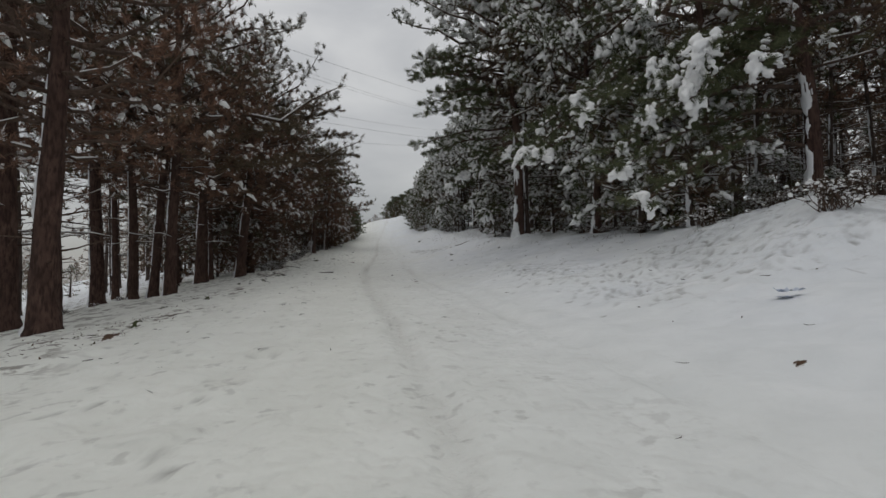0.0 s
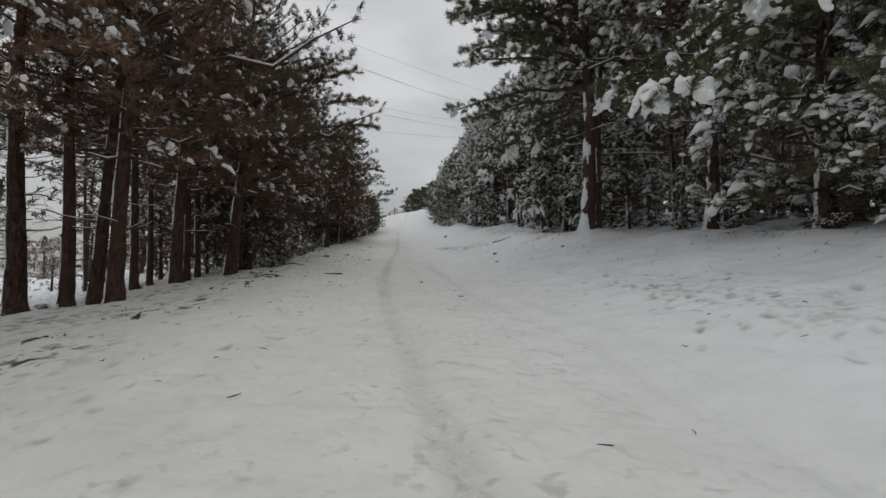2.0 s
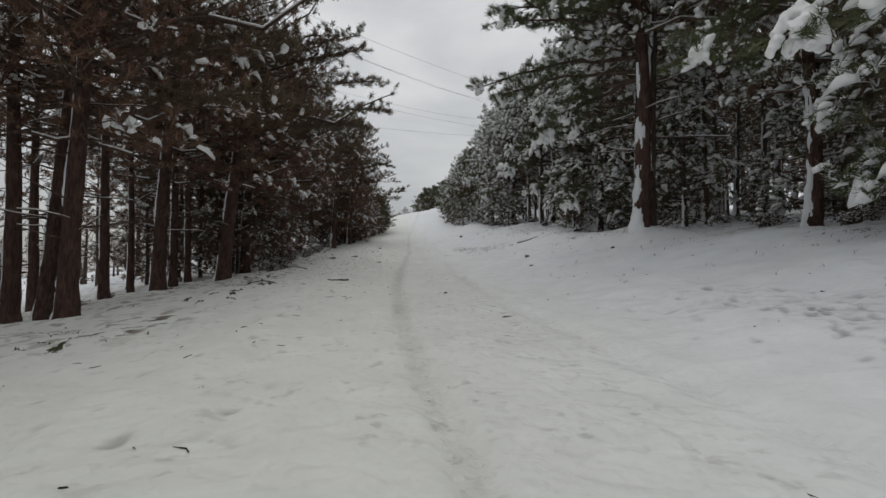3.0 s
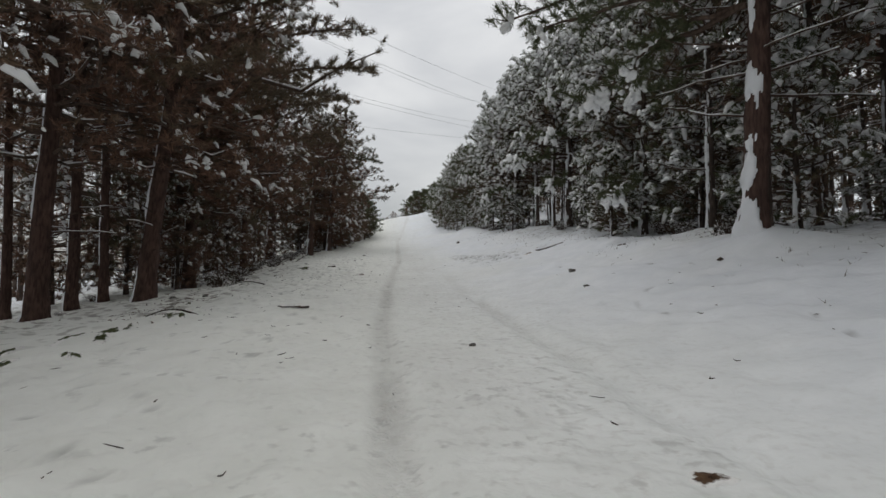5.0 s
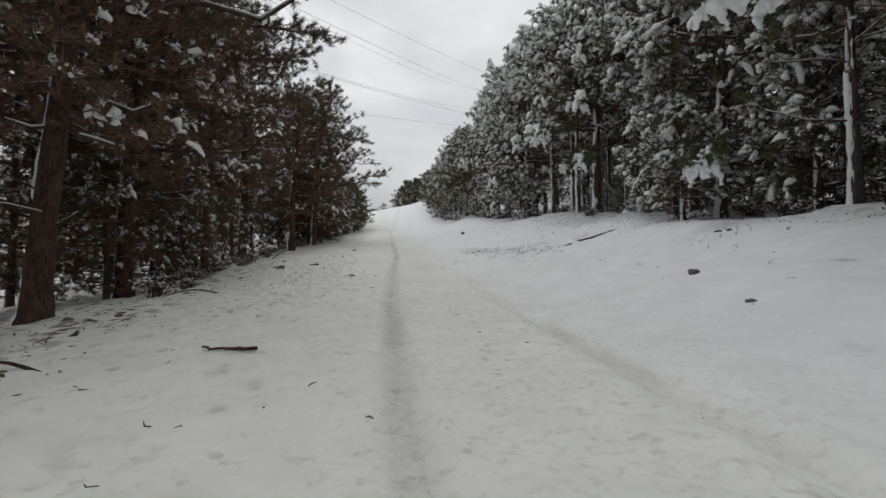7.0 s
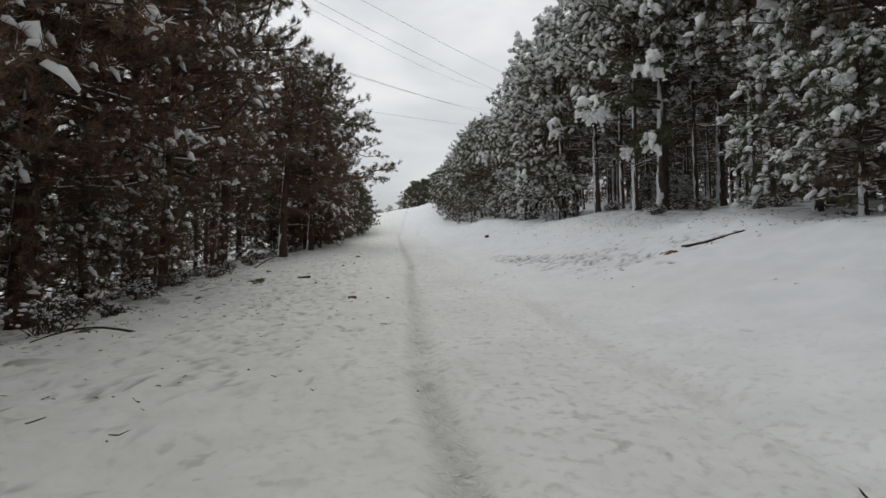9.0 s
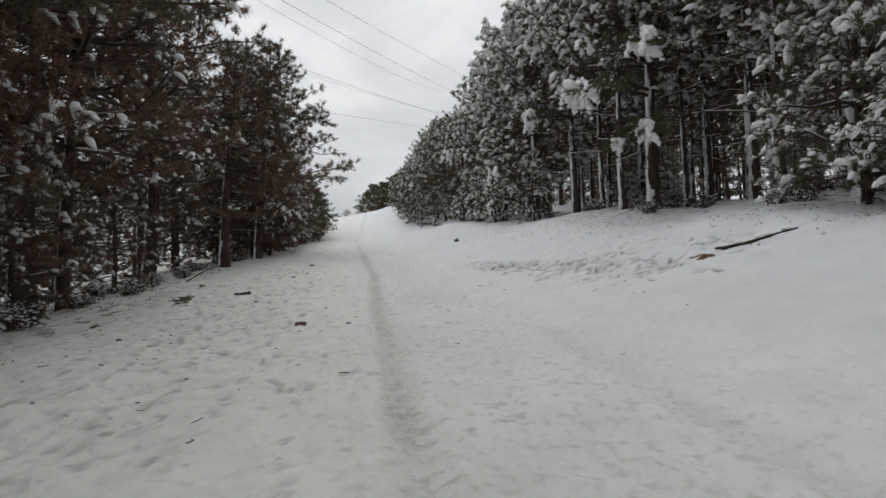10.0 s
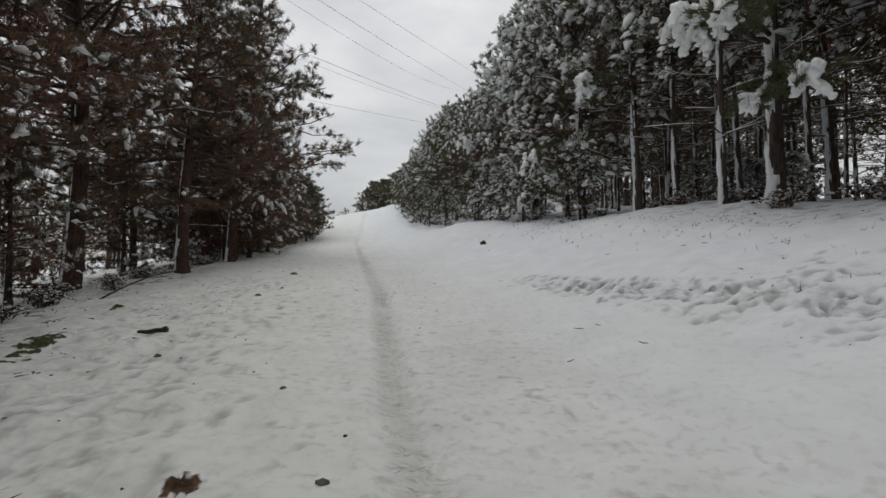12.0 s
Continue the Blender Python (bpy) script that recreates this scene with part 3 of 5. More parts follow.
def crown_meshes(seed, h, low, reach, needles, gap=0.42, per=4.3, step=0.26, twig=0.42, blades=8, blade=0.15, wide=0.0085, snow=0.5, lump=0.05, dead=10, shape=0.9, lumpsize=0.17, sides=4, pitch=0.2, dead_from=1.2, tuft=5, round_=1):
    rng = np.random.RandomState(seed)
    limbs, leaf, white = Heap(), Heap(), Heap()
    clumps, load, big, slivers = [], [], [], []
    z = low

    def girth(f):
        return reach * (min(1.0, 0.55 + 2.2 * f) if f < 0.2 else (1 - ((f - 0.2) / 0.8) ** shape) * 0.96 + 0.06)

    while z < h * 0.985:
        f = (z - low) / (h - low)
        turn = rng.uniform(0, 6.28)
        count = max(3, int(round(rng.normal(per, 0.7))))
        for k in range(count):
            if rng.rand() < 0.08:
                continue
            a = turn + k * 6.283 / count + rng.normal(0, 0.22)
            ln = max(0.22, girth(f) * rng.uniform(0.6, 1.15))
            lift = -0.12 + 0.75 * f + rng.normal(0, 0.1)
            go = unit(np.array([np.cos(a), np.sin(a), lift]))
            st = trunk_line(np.array([z + rng.uniform(-0.1, 0.1)]), seed, 0.06)[0]
            first, thick = len(clumps), 0.016 + 0.012 * ln
            pts = grow_branch(limbs, clumps, slivers, st, go, ln, rng, 0.10 + 0.12 * f, step, min(twig, 0.35 * ln + 0.08), thick, 0.34 if f < 0.6 else 0.12, sides, pitch)
            laden = np.clip(rng.normal(snow, 0.28), 0, 1)
            load.extend([laden] * (len(clumps) - first))
            if rng.rand() < lump * 5:
                for b in range(rng.randint(1, 4)):
                    w = rng.uniform(0.55, 0.98)
                    big.append(np.array([np.interp(w, np.linspace(0, 1, len(pts)), pts[:, i]) for i in range(3)]) + [0, 0, 0.06])
            # a ridge of snow along the bare wood
            if rng.rand() < 0.7 * laden:
                b = rng.randint(0, 3)
                ridge = pts[b : b + rng.randint(2, 4)] + [0, 0, thick * 0.75]
                tube(white, ridge, min(thick, 0.03) * rng.uniform(0.4, 1.0, len(ridge)), 4, False)
        z += gap * rng.uniform(0.75, 1.25) * (1.0 - 0.35 * f)
    for k in range(5):  # the leader and its candles
        clumps.append((np.array([0.06 * rng.normal(), 0.06 * rng.normal(), h - 0.12 * k]), unit(np.array([0.2 * rng.normal(), 0.2 * rng.normal(), 1.0]))))
        load.append(0.3 * snow)
    for k in range(dead):  # dead limbs below the crown
        zz, a = rng.uniform(max(dead_from, low * 0.4), low + 0.6), rng.uniform(0, 6.28)
        ln = rng.uniform(0.5, 1.0) * min(reach, 2.0)
        o = np.array([np.cos(a), np.sin(a), rng.uniform(-0.1, 0.25)])
        t = np.linspace(0, 1, 6)[:, None]
        bend = np.array([0, 0, rng.uniform(-0.3, 0.35)])
        pts = np.array([0, 0, zz]) + o * ln * t + bend * ln * t**2 * 0.8 + rng.normal(0, 0.03, (6, 3)) * t
        tube(limbs, pts, 0.022 * (1 - 0.75 * t[:, 0]), 4, False)
        if rng.rand() < (0.7 if snow > 0.45 else 0.35):
            tube(white, pts[:5] + [0, 0, 0.015], rng.uniform(0.006, 0.016, 5), 4, False)
        for m in range(3):
            w = rng.randint(2, 5)
            e = pts[w] + unit(o + rng.normal(0, 0.7, 3)) * rng.uniform(0.15, 0.45)
            tube(limbs, [pts[w], e], [0.008, 0.003], 3, False)
    a, e = np.array([q[0] for q in slivers]), np.array([q[1] for q in slivers])
    w = unit(np.cross(e - a, [0, 0, 1.0])) * 0.008
    limbs.add(np.stack([a - w, a + w, e], 1).reshape(-1, 3), np.arange(3 * len(a)).reshape(-1, 3))
    cen, ways, load = np.array([c[0] for c in clumps]), np.array([c[1] for c in clumps]), np.array(load)
    n = len(cen)
    # each clump is a handful of brushes that spread from one shoot
    fan = unit(ways[:, None] * 0.7 + rng.normal(0, 0.6, (n, tuft, 3)) + np.array([0, 0, 0.3]))
    brush = cen[:, None] + fan * rng.uniform(0.0, 0.75, (n, tuft, 1)) * blade
    tufts(leaf, brush.reshape(-1, 3), fan.reshape(-1, 3), rng, blades, blade, wide, 0.62)
    # snow that lies over the clumps and hangs down at their ends
    rel = np.clip((cen[:, 2] - low) / (h - low), 0, 1)
    outer = np.hypot(cen[:, 0], cen[:, 1]) / np.array([girth(q) for q in rel])
    load = load * np.clip(1.5 * outer - 0.45 + 0.55 * rel, 0.12, 1.15)
    on = rng.rand(n) < load
    frost = on & (rng.rand(n) < 0.5)
    half = max(2, tuft // 2 + 1)
    up = unit(fan[frost][:, :half] + np.array([0, 0, 0.5]))
    tufts(white, (brush[frost][:, :half] + np.array([0, 0, 0.03])).reshape(-1, 3), up.reshape(-1, 3), rng, 7 if snow > 0.6 else 5, blade * 0.8, min(wide * 1.3, 0.016), 0.7)
    for m in range(4):
        pick = on & (rng.rand(n) < np.where(frost, 0.35, (0.9, 0.8, 0.6, 0.35)[m]))
        out = ways[pick] * np.array([1, 1, 0.4])
        where = cen[pick] + out * (0.08 * m - 0.05) + np.array([0, 0, 0.10 - 0.022 * m * m]) + rng.normal(0, 0.035, (pick.sum(), 3))
        mitts(white, where, ways[pick], (0.03 + 0.075 * rng.rand(pick.sum()) ** 1.7) * (1.0 + (0.1 + 0.3 * rel[pick]) * (snow > 0.6)), rng, round_)
    heavy = rng.rand(n) < lump * load / max(snow, 0.1)
    ragged(white, cen[heavy] + [0, 0, 0.06], rng.uniform(0.6, 1.25, heavy.sum()) * lumpsize, rng, round_)
    if big:
        ragged(white, big, rng.uniform(0.7, 1.4, len(big)) * lumpsize, rng)
    foliage = leaf.mesh("needles", needles, False)
    # the young growth is outermost and at the top
    co = np.empty(len(foliage.vertices) * 3)
    foliage.vertices.foreach_get("co", co)
    co = co.reshape(-1, 3)
    f = np.clip((co[:, 2] - low) / (h - low), 0, 1)
    full = np.array([girth(q) for q in np.linspace(0, 1, 41)])
    fresh = np.clip(1.5 * np.hypot(co[:, 0], co[:, 1]) / np.interp(f, np.linspace(0, 1, 41), full) - 0.75 + 0.35 * f, 0, 1)
    foliage.attributes.new("fresh", "FLOAT", "POINT").data.foreach_set("value", fresh.astype(np.float32))
    return limbs.mesh("limbs", TWIG, False), foliage, white.mesh("snow_load", SNOW_TREE)


class Kind:
    """A sort of pine: its trunk, snow crust and crown, all for one height."""

    def __init__(self, seed, h, bark, crust_top, crust_wide, fine=0.06, sway=0.06, face=8.0, bare=None, **crown):
        self.h = h
        self.trunk = trunk_mesh(h, seed, bark, sway)
        self.crust = crust_mesh(h, seed, crust_top, crust_wide, sway, fine=fine, face=face, bare=bare)
        self.limbs, self.needles, self.snow = crown_meshes(seed, h, **crown)


def plant(kind, s, d, h, thick, label, group, lean=(0, 0), turn=None, rng=random, spread=1.0, sink=0.03):
    x, y, z = spot(s, d, sink)
    tree = new("pine_tree")
    tree.matrix_basis = pose(x, y, z, lean[1], lean[0], 0)
    tagged(tree, label, "pine tree", group)
    k, w = h / kind.h, thick / 0.36
    stem = Matrix.Diagonal((w, w, k, 1))
    part("trunk", kind.trunk, tree, "", stem)
    tagged(part("trunk_snow", kind.crust, tree, "white snow stuck to the trunk", stem), kind="stuff")
    a = rng.uniform(0, 360) if turn is None else turn
    top = pose(0, 0, 0, 0, 0, a) @ Matrix.Diagonal((k * spread, k * spread, k, 1))
    tagged(part("branchwork", kind.limbs, tree, "", top), kind="stuff")
    tagged(part("needles", kind.needles, tree, "", top), kind="stuff")
    tagged(part("snow_load", kind.snow, tree, "white snow lying on the twigs", top), kind="stuff")
    return tree


THICK = dict(gap=0.46, per=4.8, step=0.33, twig=0.6, blades=8, blade=0.18, wide=0.0095, pitch=0.2)
WIDE = dict(gap=0.52, per=5.0, step=0.38, twig=0.75, blades=9, blade=0.18, wide=0.0095, pitch=0.22)
LEFT_KINDS = [Kind(11 + i, 12.0, BARK_RED, 0.45, 22, low=3.5 + 0.4 * i, reach=4.7, needles=NEEDLE_BROWN, snow=0.38, lump=0.01, dead=9, shape=1.7, lumpsize=0.14, **dict(WIDE, gap=0.6, step=0.42)) for i in range(2)]
DEEP_KINDS = [Kind(17 + i, 12.0, BARK_RED, 0.45, 22, low=3.1 + 0.4 * i, reach=4.7, needles=NEEDLE_BROWN, snow=0.16, lump=0.005, dead=8, shape=1.7, lumpsize=0.14, **dict(WIDE, gap=0.5, per=5.2)) for i in range(2)]
BACK_KINDS = [Kind(13 + i, 12.0, BARK_RED, 0.45, 22, low=4.6 + 0.5 * i, reach=2.6, needles=NEEDLE_BROWN, snow=0.3, lump=0.01, dead=9, shape=1.4, lumpsize=0.15, **dict(THICK, gap=0.7, step=0.5, blades=7, blade=0.22, wide=0.014)) for i in range(2)]
LOW_KINDS = [Kind(15 + i, 10.0, BARK_RED, 0.55, 44, low=2.1 + 0.4 * i, reach=3.2, needles=NEEDLE_BROWN, snow=0.2, lump=0.008, dead=8, shape=1.4, lumpsize=0.15, **THICK) for i in range(2)]
RIGHT_KINDS = [Kind(21 + i, 9.0, BARK_GREY, 0.62, 40, low=3.3 + 0.4 * i, reach=2.7, needles=NEEDLE_GREEN, snow=0.9, lump=0.06, dead=12, shape=2.3, lumpsize=0.16, **THICK) for i in range(3)]
FULL_KINDS = [Kind(25 + i, 8.5, BARK_GREY, 0.5, 46, low=0.9 + 0.4 * i, reach=2.7, needles=NEEDLE_GREEN, snow=0.9, lump=0.06, dead=3, shape=2.2, lumpsize=0.16, **THICK) for i in range(2)]
BROAD_KINDS = [Kind(31 + i, 12.0, BARK_RED, 0.34 if i == 0 else 0.5, 36 if i == 0 else 32, fine=0.04, sway=0.13, face=28.0 if i == 0 else 10.0, bare=(1.5, 2.15) if i == 0 else None, low=5.0 - 1.6 * i, reach=4.2, needles=NEEDLE_GREEN, snow=0.7, lump=0.02, dead=4, shape=2.2, lumpsize=0.15, **dict(WIDE, step=0.32, per=4.6)) for i in range(2)]
EDGE_KINDS = [Kind(41 + i, 6.0, BARK_GREY, 0.3, 44, low=0.35, reach=2.0, needles=NEEDLE_GREEN, snow=0.62, lump=0.03, dead=0, shape=1.3, lumpsize=0.12, **dict(THICK, gap=0.38)) for i in range(2)]
FAR_KINDS = [Kind(43 + i, 6.0, BARK_GREY, 0.3, 44, low=0.35, reach=2.0, needles=NEEDLE_GREEN, snow=0.5, lump=0.03, dead=0, shape=1.5, lumpsize=0.16, **dict(THICK, gap=0.5, step=0.42, blades=6, blade=0.24, wide=0.02, pitch=0.3, fine=0.15, tuft=4)) for i in range(2)]
GREEN_KINDS = [Kind(47 + i, 8.5, BARK_GREY, 0.35, 36, low=1.4 + 0.6 * i, reach=2.7, needles=NEEDLE_GREEN, snow=0.42, lump=0.03, dead=2, shape=2.0, lumpsize=0.15, **dict(THICK, gap=0.5)) for i in range(2)]
CREST_KINDS = [Kind(49 + i, 6.0, BARK_GREY, 0.2, 30, low=0.5 + 0.5 * i, reach=2.1, needles=NEEDLE_GREEN, snow=0.05, lump=0.0, dead=0, shape=2.4, fine=0.15, **dict(THICK, gap=0.42, step=0.36, blades=6, blade=0.22, wide=0.022)) for i in range(2)]
DIM_KINDS = [Kind(45 + i, 6.0, BARK_GREY, 0.3, 44, low=0.35, reach=2.0, needles=NEEDLE_BROWN, snow=0.32, lump=0.012, dead=0, shape=1.3, lumpsize=0.14, **dict(THICK, gap=0.38)) for i in range(2)]
SPARSE = dict(gap=0.7, per=4.2, step=0.6, twig=0.65, blades=5, blade=0.3, wide=0.03, pitch=0.36, sides=3, fine=0.14, tuft=2, round_=0)
# the brown needles of two kinds paint in the warm shade of the interior
INNER_KINDS = [Kind(51 + i, 10.0, BARK_GREY, 0.45, 32, low=3.3 + 0.5 * i, reach=2.4, needles=NEEDLE_BROWN if i else NEEDLE_GREEN, snow=0.5, lump=0.008, dead=12, shape=1.5, **SPARSE) for i in range(3)]
THICKET_KINDS = [Kind(55 + i, 7.0, BARK_GREY, 0.3, 36, low=0.5, reach=2.4, needles=NEEDLE_GREEN, snow=0.4, lump=0.0, dead=0, shape=1.8, **dict(SPARSE, gap=0.9)) for i in range(2)]

dice = random.Random(3)
LEFT_LABEL = "tall pine with a bare red-brown trunk and snow-dusted browned needles"
RIGHT_LABEL = "snow-laden pine with white snow stuck along its trunk"
INNER_LABEL = "slender plantation pine with a bare trunk in the shaded wood"
LEFT_ROW = [  # s, d, height, thickness, lean to the road
    (11.1, -6.1, 12.5, 0.50, 0), (12.9, -8.0, 12.5, 0.48, 0), (19.0, -6.6, 13, 0.38, 1), (19.5, -7.45, 12, 0.33, 5), (19.4, -8.1, 12, 0.33, 0), (19.2, -9.1, 12, 0.46, 0),
    (24.9, -7.4, 12.5, 0.42, 1), (22.4, -7.8, 11, 0.26, 0), (26.0, -8.9, 11, 0.22, 0), (26.7, -7.8, 11.5, 0.28, 1), (27.1, -6.1, 12.5, 0.46, 4), (28.8, -8.1, 11, 0.26, 0),
    (31.6, -6.6, 12, 0.42, 0), (32.3, -7.1, 12, 0.30, 2), (32.1, -9.8, 10, 0.20, 2), (33.4, -7.8, 11, 0.22, 0), (36.5, -6.1, 11.0, 0.26, 1), (37.0, -9.7, 11, 0.24, 0),
    (39.3, -8.2, 12, 0.40, 0), (42.3, -6.2, 11.5, 0.40, 0), (45.0, -7.4, 10, 0.24, 0), (52.3, -4.3, 9.0, 0.24, 2),
    (50.0, -7.5, 9.5, 0.26, 0), (55.5, -6.0, 9, 0.26, 0), (59.5, -6.5, 8.5, 0.26, 0), (14.5, -10.2, 12, 0.3, 0), (16.3, -8.9, 12, 0.34, 0), (24.3, -10.8, 11, 0.3, 0),
]
FRONT = (11.1, 19.0, 24.9, 27.1, 31.6, 36.5, 39.3, 42.3)
left_trees = {}
for i, (s, d, h, w, lean) in enumerate(LEFT_ROW):
    kind = (DEEP_KINDS if 31 < s < 41 else LEFT_KINDS)[i % 2] if s in FRONT else BACK_KINDS[i % 2] if s < 30 else LOW_KINDS[i % 2]
    left_trees[s] = plant(kind, s, d, h, w, LEFT_LABEL, "pines along the lower verge", (lean, dice.uniform(-1, 1)), None, dice)
CLUMP_LABEL = "verge pine with green candles and a heavy snow clump"
clump_tree = plant(LOW_KINDS[1], 44.2, -4.2, 8.6, 0.34, CLUMP_LABEL, "pines along the lower verge", (3, 0), 40, dice, 1.25)
plant(LOW_KINDS[0], 47.0, -3.4, 9.8, 0.30, LEFT_LABEL, "pines along the lower verge", (4, 0), 100, dice, 1.2)
plant(DIM_KINDS[0], 48.6, -3.6, 9.4, 0.26, LEFT_LABEL, "pines along the lower verge", (2, 0), 60, dice, 0.85)
plant(DIM_KINDS[1], 52.2, -3.5, 7.8, 0.24, LEFT_LABEL, "pines along the lower verge", (2, 0), 150, dice, 0.85)
plant(LOW_KINDS[0], 62.3, -3.2, 6.2, 0.26, LEFT_LABEL, "pines along the lower verge", (2, 0), 10, dice, 1.3)
plant(LOW_KINDS[1], 58.5, -3.8, 7.0, 0.26, LEFT_LABEL, "pines along the lower verge", (1, 0), 200, dice, 1.2)

RIGHT_ROW = [
    (20.8, 6.6, 13, 0.42, -3, BROAD_KINDS[0]), (21.2, 7.0, 12, 0.28, 1, RIGHT_KINDS[1]), (17.4, 8.3, 10.5, 0.30, 0, BROAD_KINDS[1]), (12.2, 8.9, 11, 0.28, 0, BROAD_KINDS[0]), (10.4, 10.3, 12, 0.36, 0, BROAD_KINDS[1]),
    (24.7, 8.4, 9, 0.22, 0, RIGHT_KINDS[0]), (23.0, 9.8, 10, 0.26, 0, RIGHT_KINDS[1]), (28.4, 8.6, 8.2, 0.26, 0, FULL_KINDS[0]), (31.0, 9.6, 9.6, 0.26, 0, RIGHT_KINDS[0]), (33.2, 10.1, 9.6, 0.25, 0, RIGHT_KINDS[1]),
    (36.9, 9.35, 9.6, 0.34, 0, RIGHT_KINDS[2]), (35.1, 11.2, 10, 0.28, 0, RIGHT_KINDS[0]), (37.9, 8.9, 9.2, 0.19, 0, RIGHT_KINDS[1]), (38.3, 12.5, 10, 0.25, 0, RIGHT_KINDS[0]), (40.8, 9.9, 9, 0.18, 0, RIGHT_KINDS[1]), (41.7, 9.2, 9.5, 0.25, 0, RIGHT_KINDS[0]), (41.9, 12.4, 9.5, 0.2, 0, RIGHT_KINDS[2]),
    (44.2, 8.6, 9.8, 0.26, 0, FULL_KINDS[1]), (46.6, 9.3, 9.6, 0.26, 0, FULL_KINDS[0]), (49.0, 8.9, 9.2, 0.26, 0, FULL_KINDS[0]), (51.7, 9.4, 8.6, 0.24, 0, FULL_KINDS[1]), (54.4, 9.2, 8.2, 0.2, 0, GREEN_KINDS[0]),
    (57.9, 9.0, 8.0, 0.22, 0, GREEN_KINDS[0]), (61, 8.4, 8, 0.24, 0, GREEN_KINDS[1]), (64.5, 8.5, 7.8, 0.24, 0, GREEN_KINDS[0]), (68, 8.7, 7.4, 0.24, 0, GREEN_KINDS[0]), (72, 9.0, 7, 0.24, 0, GREEN_KINDS[1]),
    (76, 9.4, 6.6, 0.22, 0, GREEN_KINDS[0]), (81, 10.0, 6, 0.22, 0, GREEN_KINDS[0]),
]
right_trees = {}
for s, d, h, w, lean, kind in RIGHT_ROW:
    right_trees[s] = plant(kind, s, d, h, w, RIGHT_LABEL, "pines along the upper bank", (lean, dice.uniform(-1.5, 1.5)), None, dice)

taken = [(r[0], r[1]) for r in LEFT_ROW] + [(r[0], r[1]) for r in RIGHT_ROW] + [(44.2, -4.2), (47.0, -3.4), (48.6, -3.6), (52.2, -3.5), (62.3, -3.2), (58.5, -3.8)]


def scatter(count, box, gap, tries=6000):
    out = []
    for k in range(tries):
        s, d = dice.uniform(box[0], box[1]), dice.uniform(box[2], box[3])
        if all((s - a) ** 2 + (d - b) ** 2 > gap * gap for a, b in taken):
            taken.append((s, d))
            out.append((s, d))
            if len(out) == count:
                break
    return out


for s, d in scatter(105, (3, 62, 10.8, 24), 1.7):
    plant(dice.choice(INNER_KINDS), s, d, dice.uniform(9, 11), dice.uniform(0.13, 0.23), INNER_LABEL, "pines in the upper wood", (dice.uniform(-2, 2), dice.uniform(-2, 2)), None, dice)
for s, d in scatter(17, (6, 64, -20, -9.3), 2.6):
    plant(dice.choice(INNER_KINDS), s, d, dice.uniform(9.5, 11.5), dice.uniform(0.18, 0.34), INNER_LABEL, "pines in the lower wood", (dice.uniform(-3, 3), dice.uniform(-2, 2)), None, dice)
for s, d in scatter(12, (38, 60, -15, -8), 2.0):
    plant(dice.choice(THICKET_KINDS), s, d, dice.uniform(4, 6.5), 0.2, "dense young pine deep in the wood", "thicket in the lower wood", (0, 0), None, dice)
for s, d in scatter(11, (24, 62, -27, -15), 2.4):
    plant(dice.choice(THICKET_KINDS), s, d, min(6.0, max(2.4, 2.0 - float(land(s, d)) + dice.uniform(-0.6, 0.8))), 0.16, "dense young pine deep in the wood", "thicket in the lower wood", (0, 0), None, dice)
# unseen pines, added behind the start to close off the light
for s, d in scatter(8, (-16, 2, -14, -6), 2.5) + scatter(8, (-16, 3, 9, 18), 2.5):
    plant(dice.choice(INNER_KINDS), s, d, dice.uniform(10, 12), 0.3, INNER_LABEL, "pines behind the first step", (0, 0), None, dice)

for s, d in scatter(14, (38, 62, 14, 26), 1.5):
    plant(dice.choice(THICKET_KINDS), s, d, dice.uniform(5, 7), 0.2, "dense young pine deep in the wood", "thicket in the upper wood", (0, 0), None, dice)

# young trees with boughs down to the snow
YOUNG = "young bushy pine with snowy boughs low over the ground"
for s, d, h, k in ((28.2, 7.4, 3.0, 0), (13.6, 8.0, 6.2, 1), (11.3, 7.9, 4.6, 0), (15.0, 9.6, 5.5, 1), (43.5, 8.2, 3.0, 0), (48.0, 8.0, 3.4, 1), (52.8, 8.1, 3.2, 0), (56, 8.2, 3.4, 1), (60, 8.8, 3.6, 0), (66, 9.3, 3.4, 1), (70, 9.9, 3.2, 0), (74, 9.6, 3.2, 0), (78, 10.2, 3.2, 1), (82, 10.6, 3.0, 0), (58, 6.9, 2.8, 1), (62, 6.7, 3.0, 0), (66, 6.8, 4.2, 1), (69.5, 6.9, 4.2, 0), (73, 7.1, 4.4, 1), (77, 7.4, 4.2, 0), (81, 7.8, 4.0, 1), (85, 8.2, 3.8, 0), (89, 8.8, 3.6, 1), (75, 8.6, 5.5, 1), (79, 9.0, 5.2, 0), (84, 9.8, 4.8, 1), (63.5, -1.5, 4.0, 0), (61, -2.0, 3.4, 1), (65.5, -1.6, 4.4, 0), (58, -2.8, 3.4, 1), (68.5, -2.0, 4.4, 0), (72, -2.2, 4.2, 1), (76, -2.6, 4.0, 0), (86, 11.0, 3.0, 1), (90, 11.4, 3.0, 0), (84, 13.5, 4.5, 1), (79, 13.4, 5, 0),
                   (26.2, 9.2, 4.5, 1), (22.2, 8.6, 4.2, 0), (30.0, 8.4, 4.6, 1), (26.8, 10.6, 5.0, 0), (19.0, 10.0, 4.0, 1), (62.0, -3.6, 3.6, 1), (64.0, -4.0, 4.4, 0)):
    plant((EDGE_KINDS if s < 54 else CREST_KINDS if d < 0 or s > 82 else FAR_KINDS)[k], s, d, h, 0.03 * h + 0.02, YOUNG, "young pines", (0, 0), None, dice, 1.1)
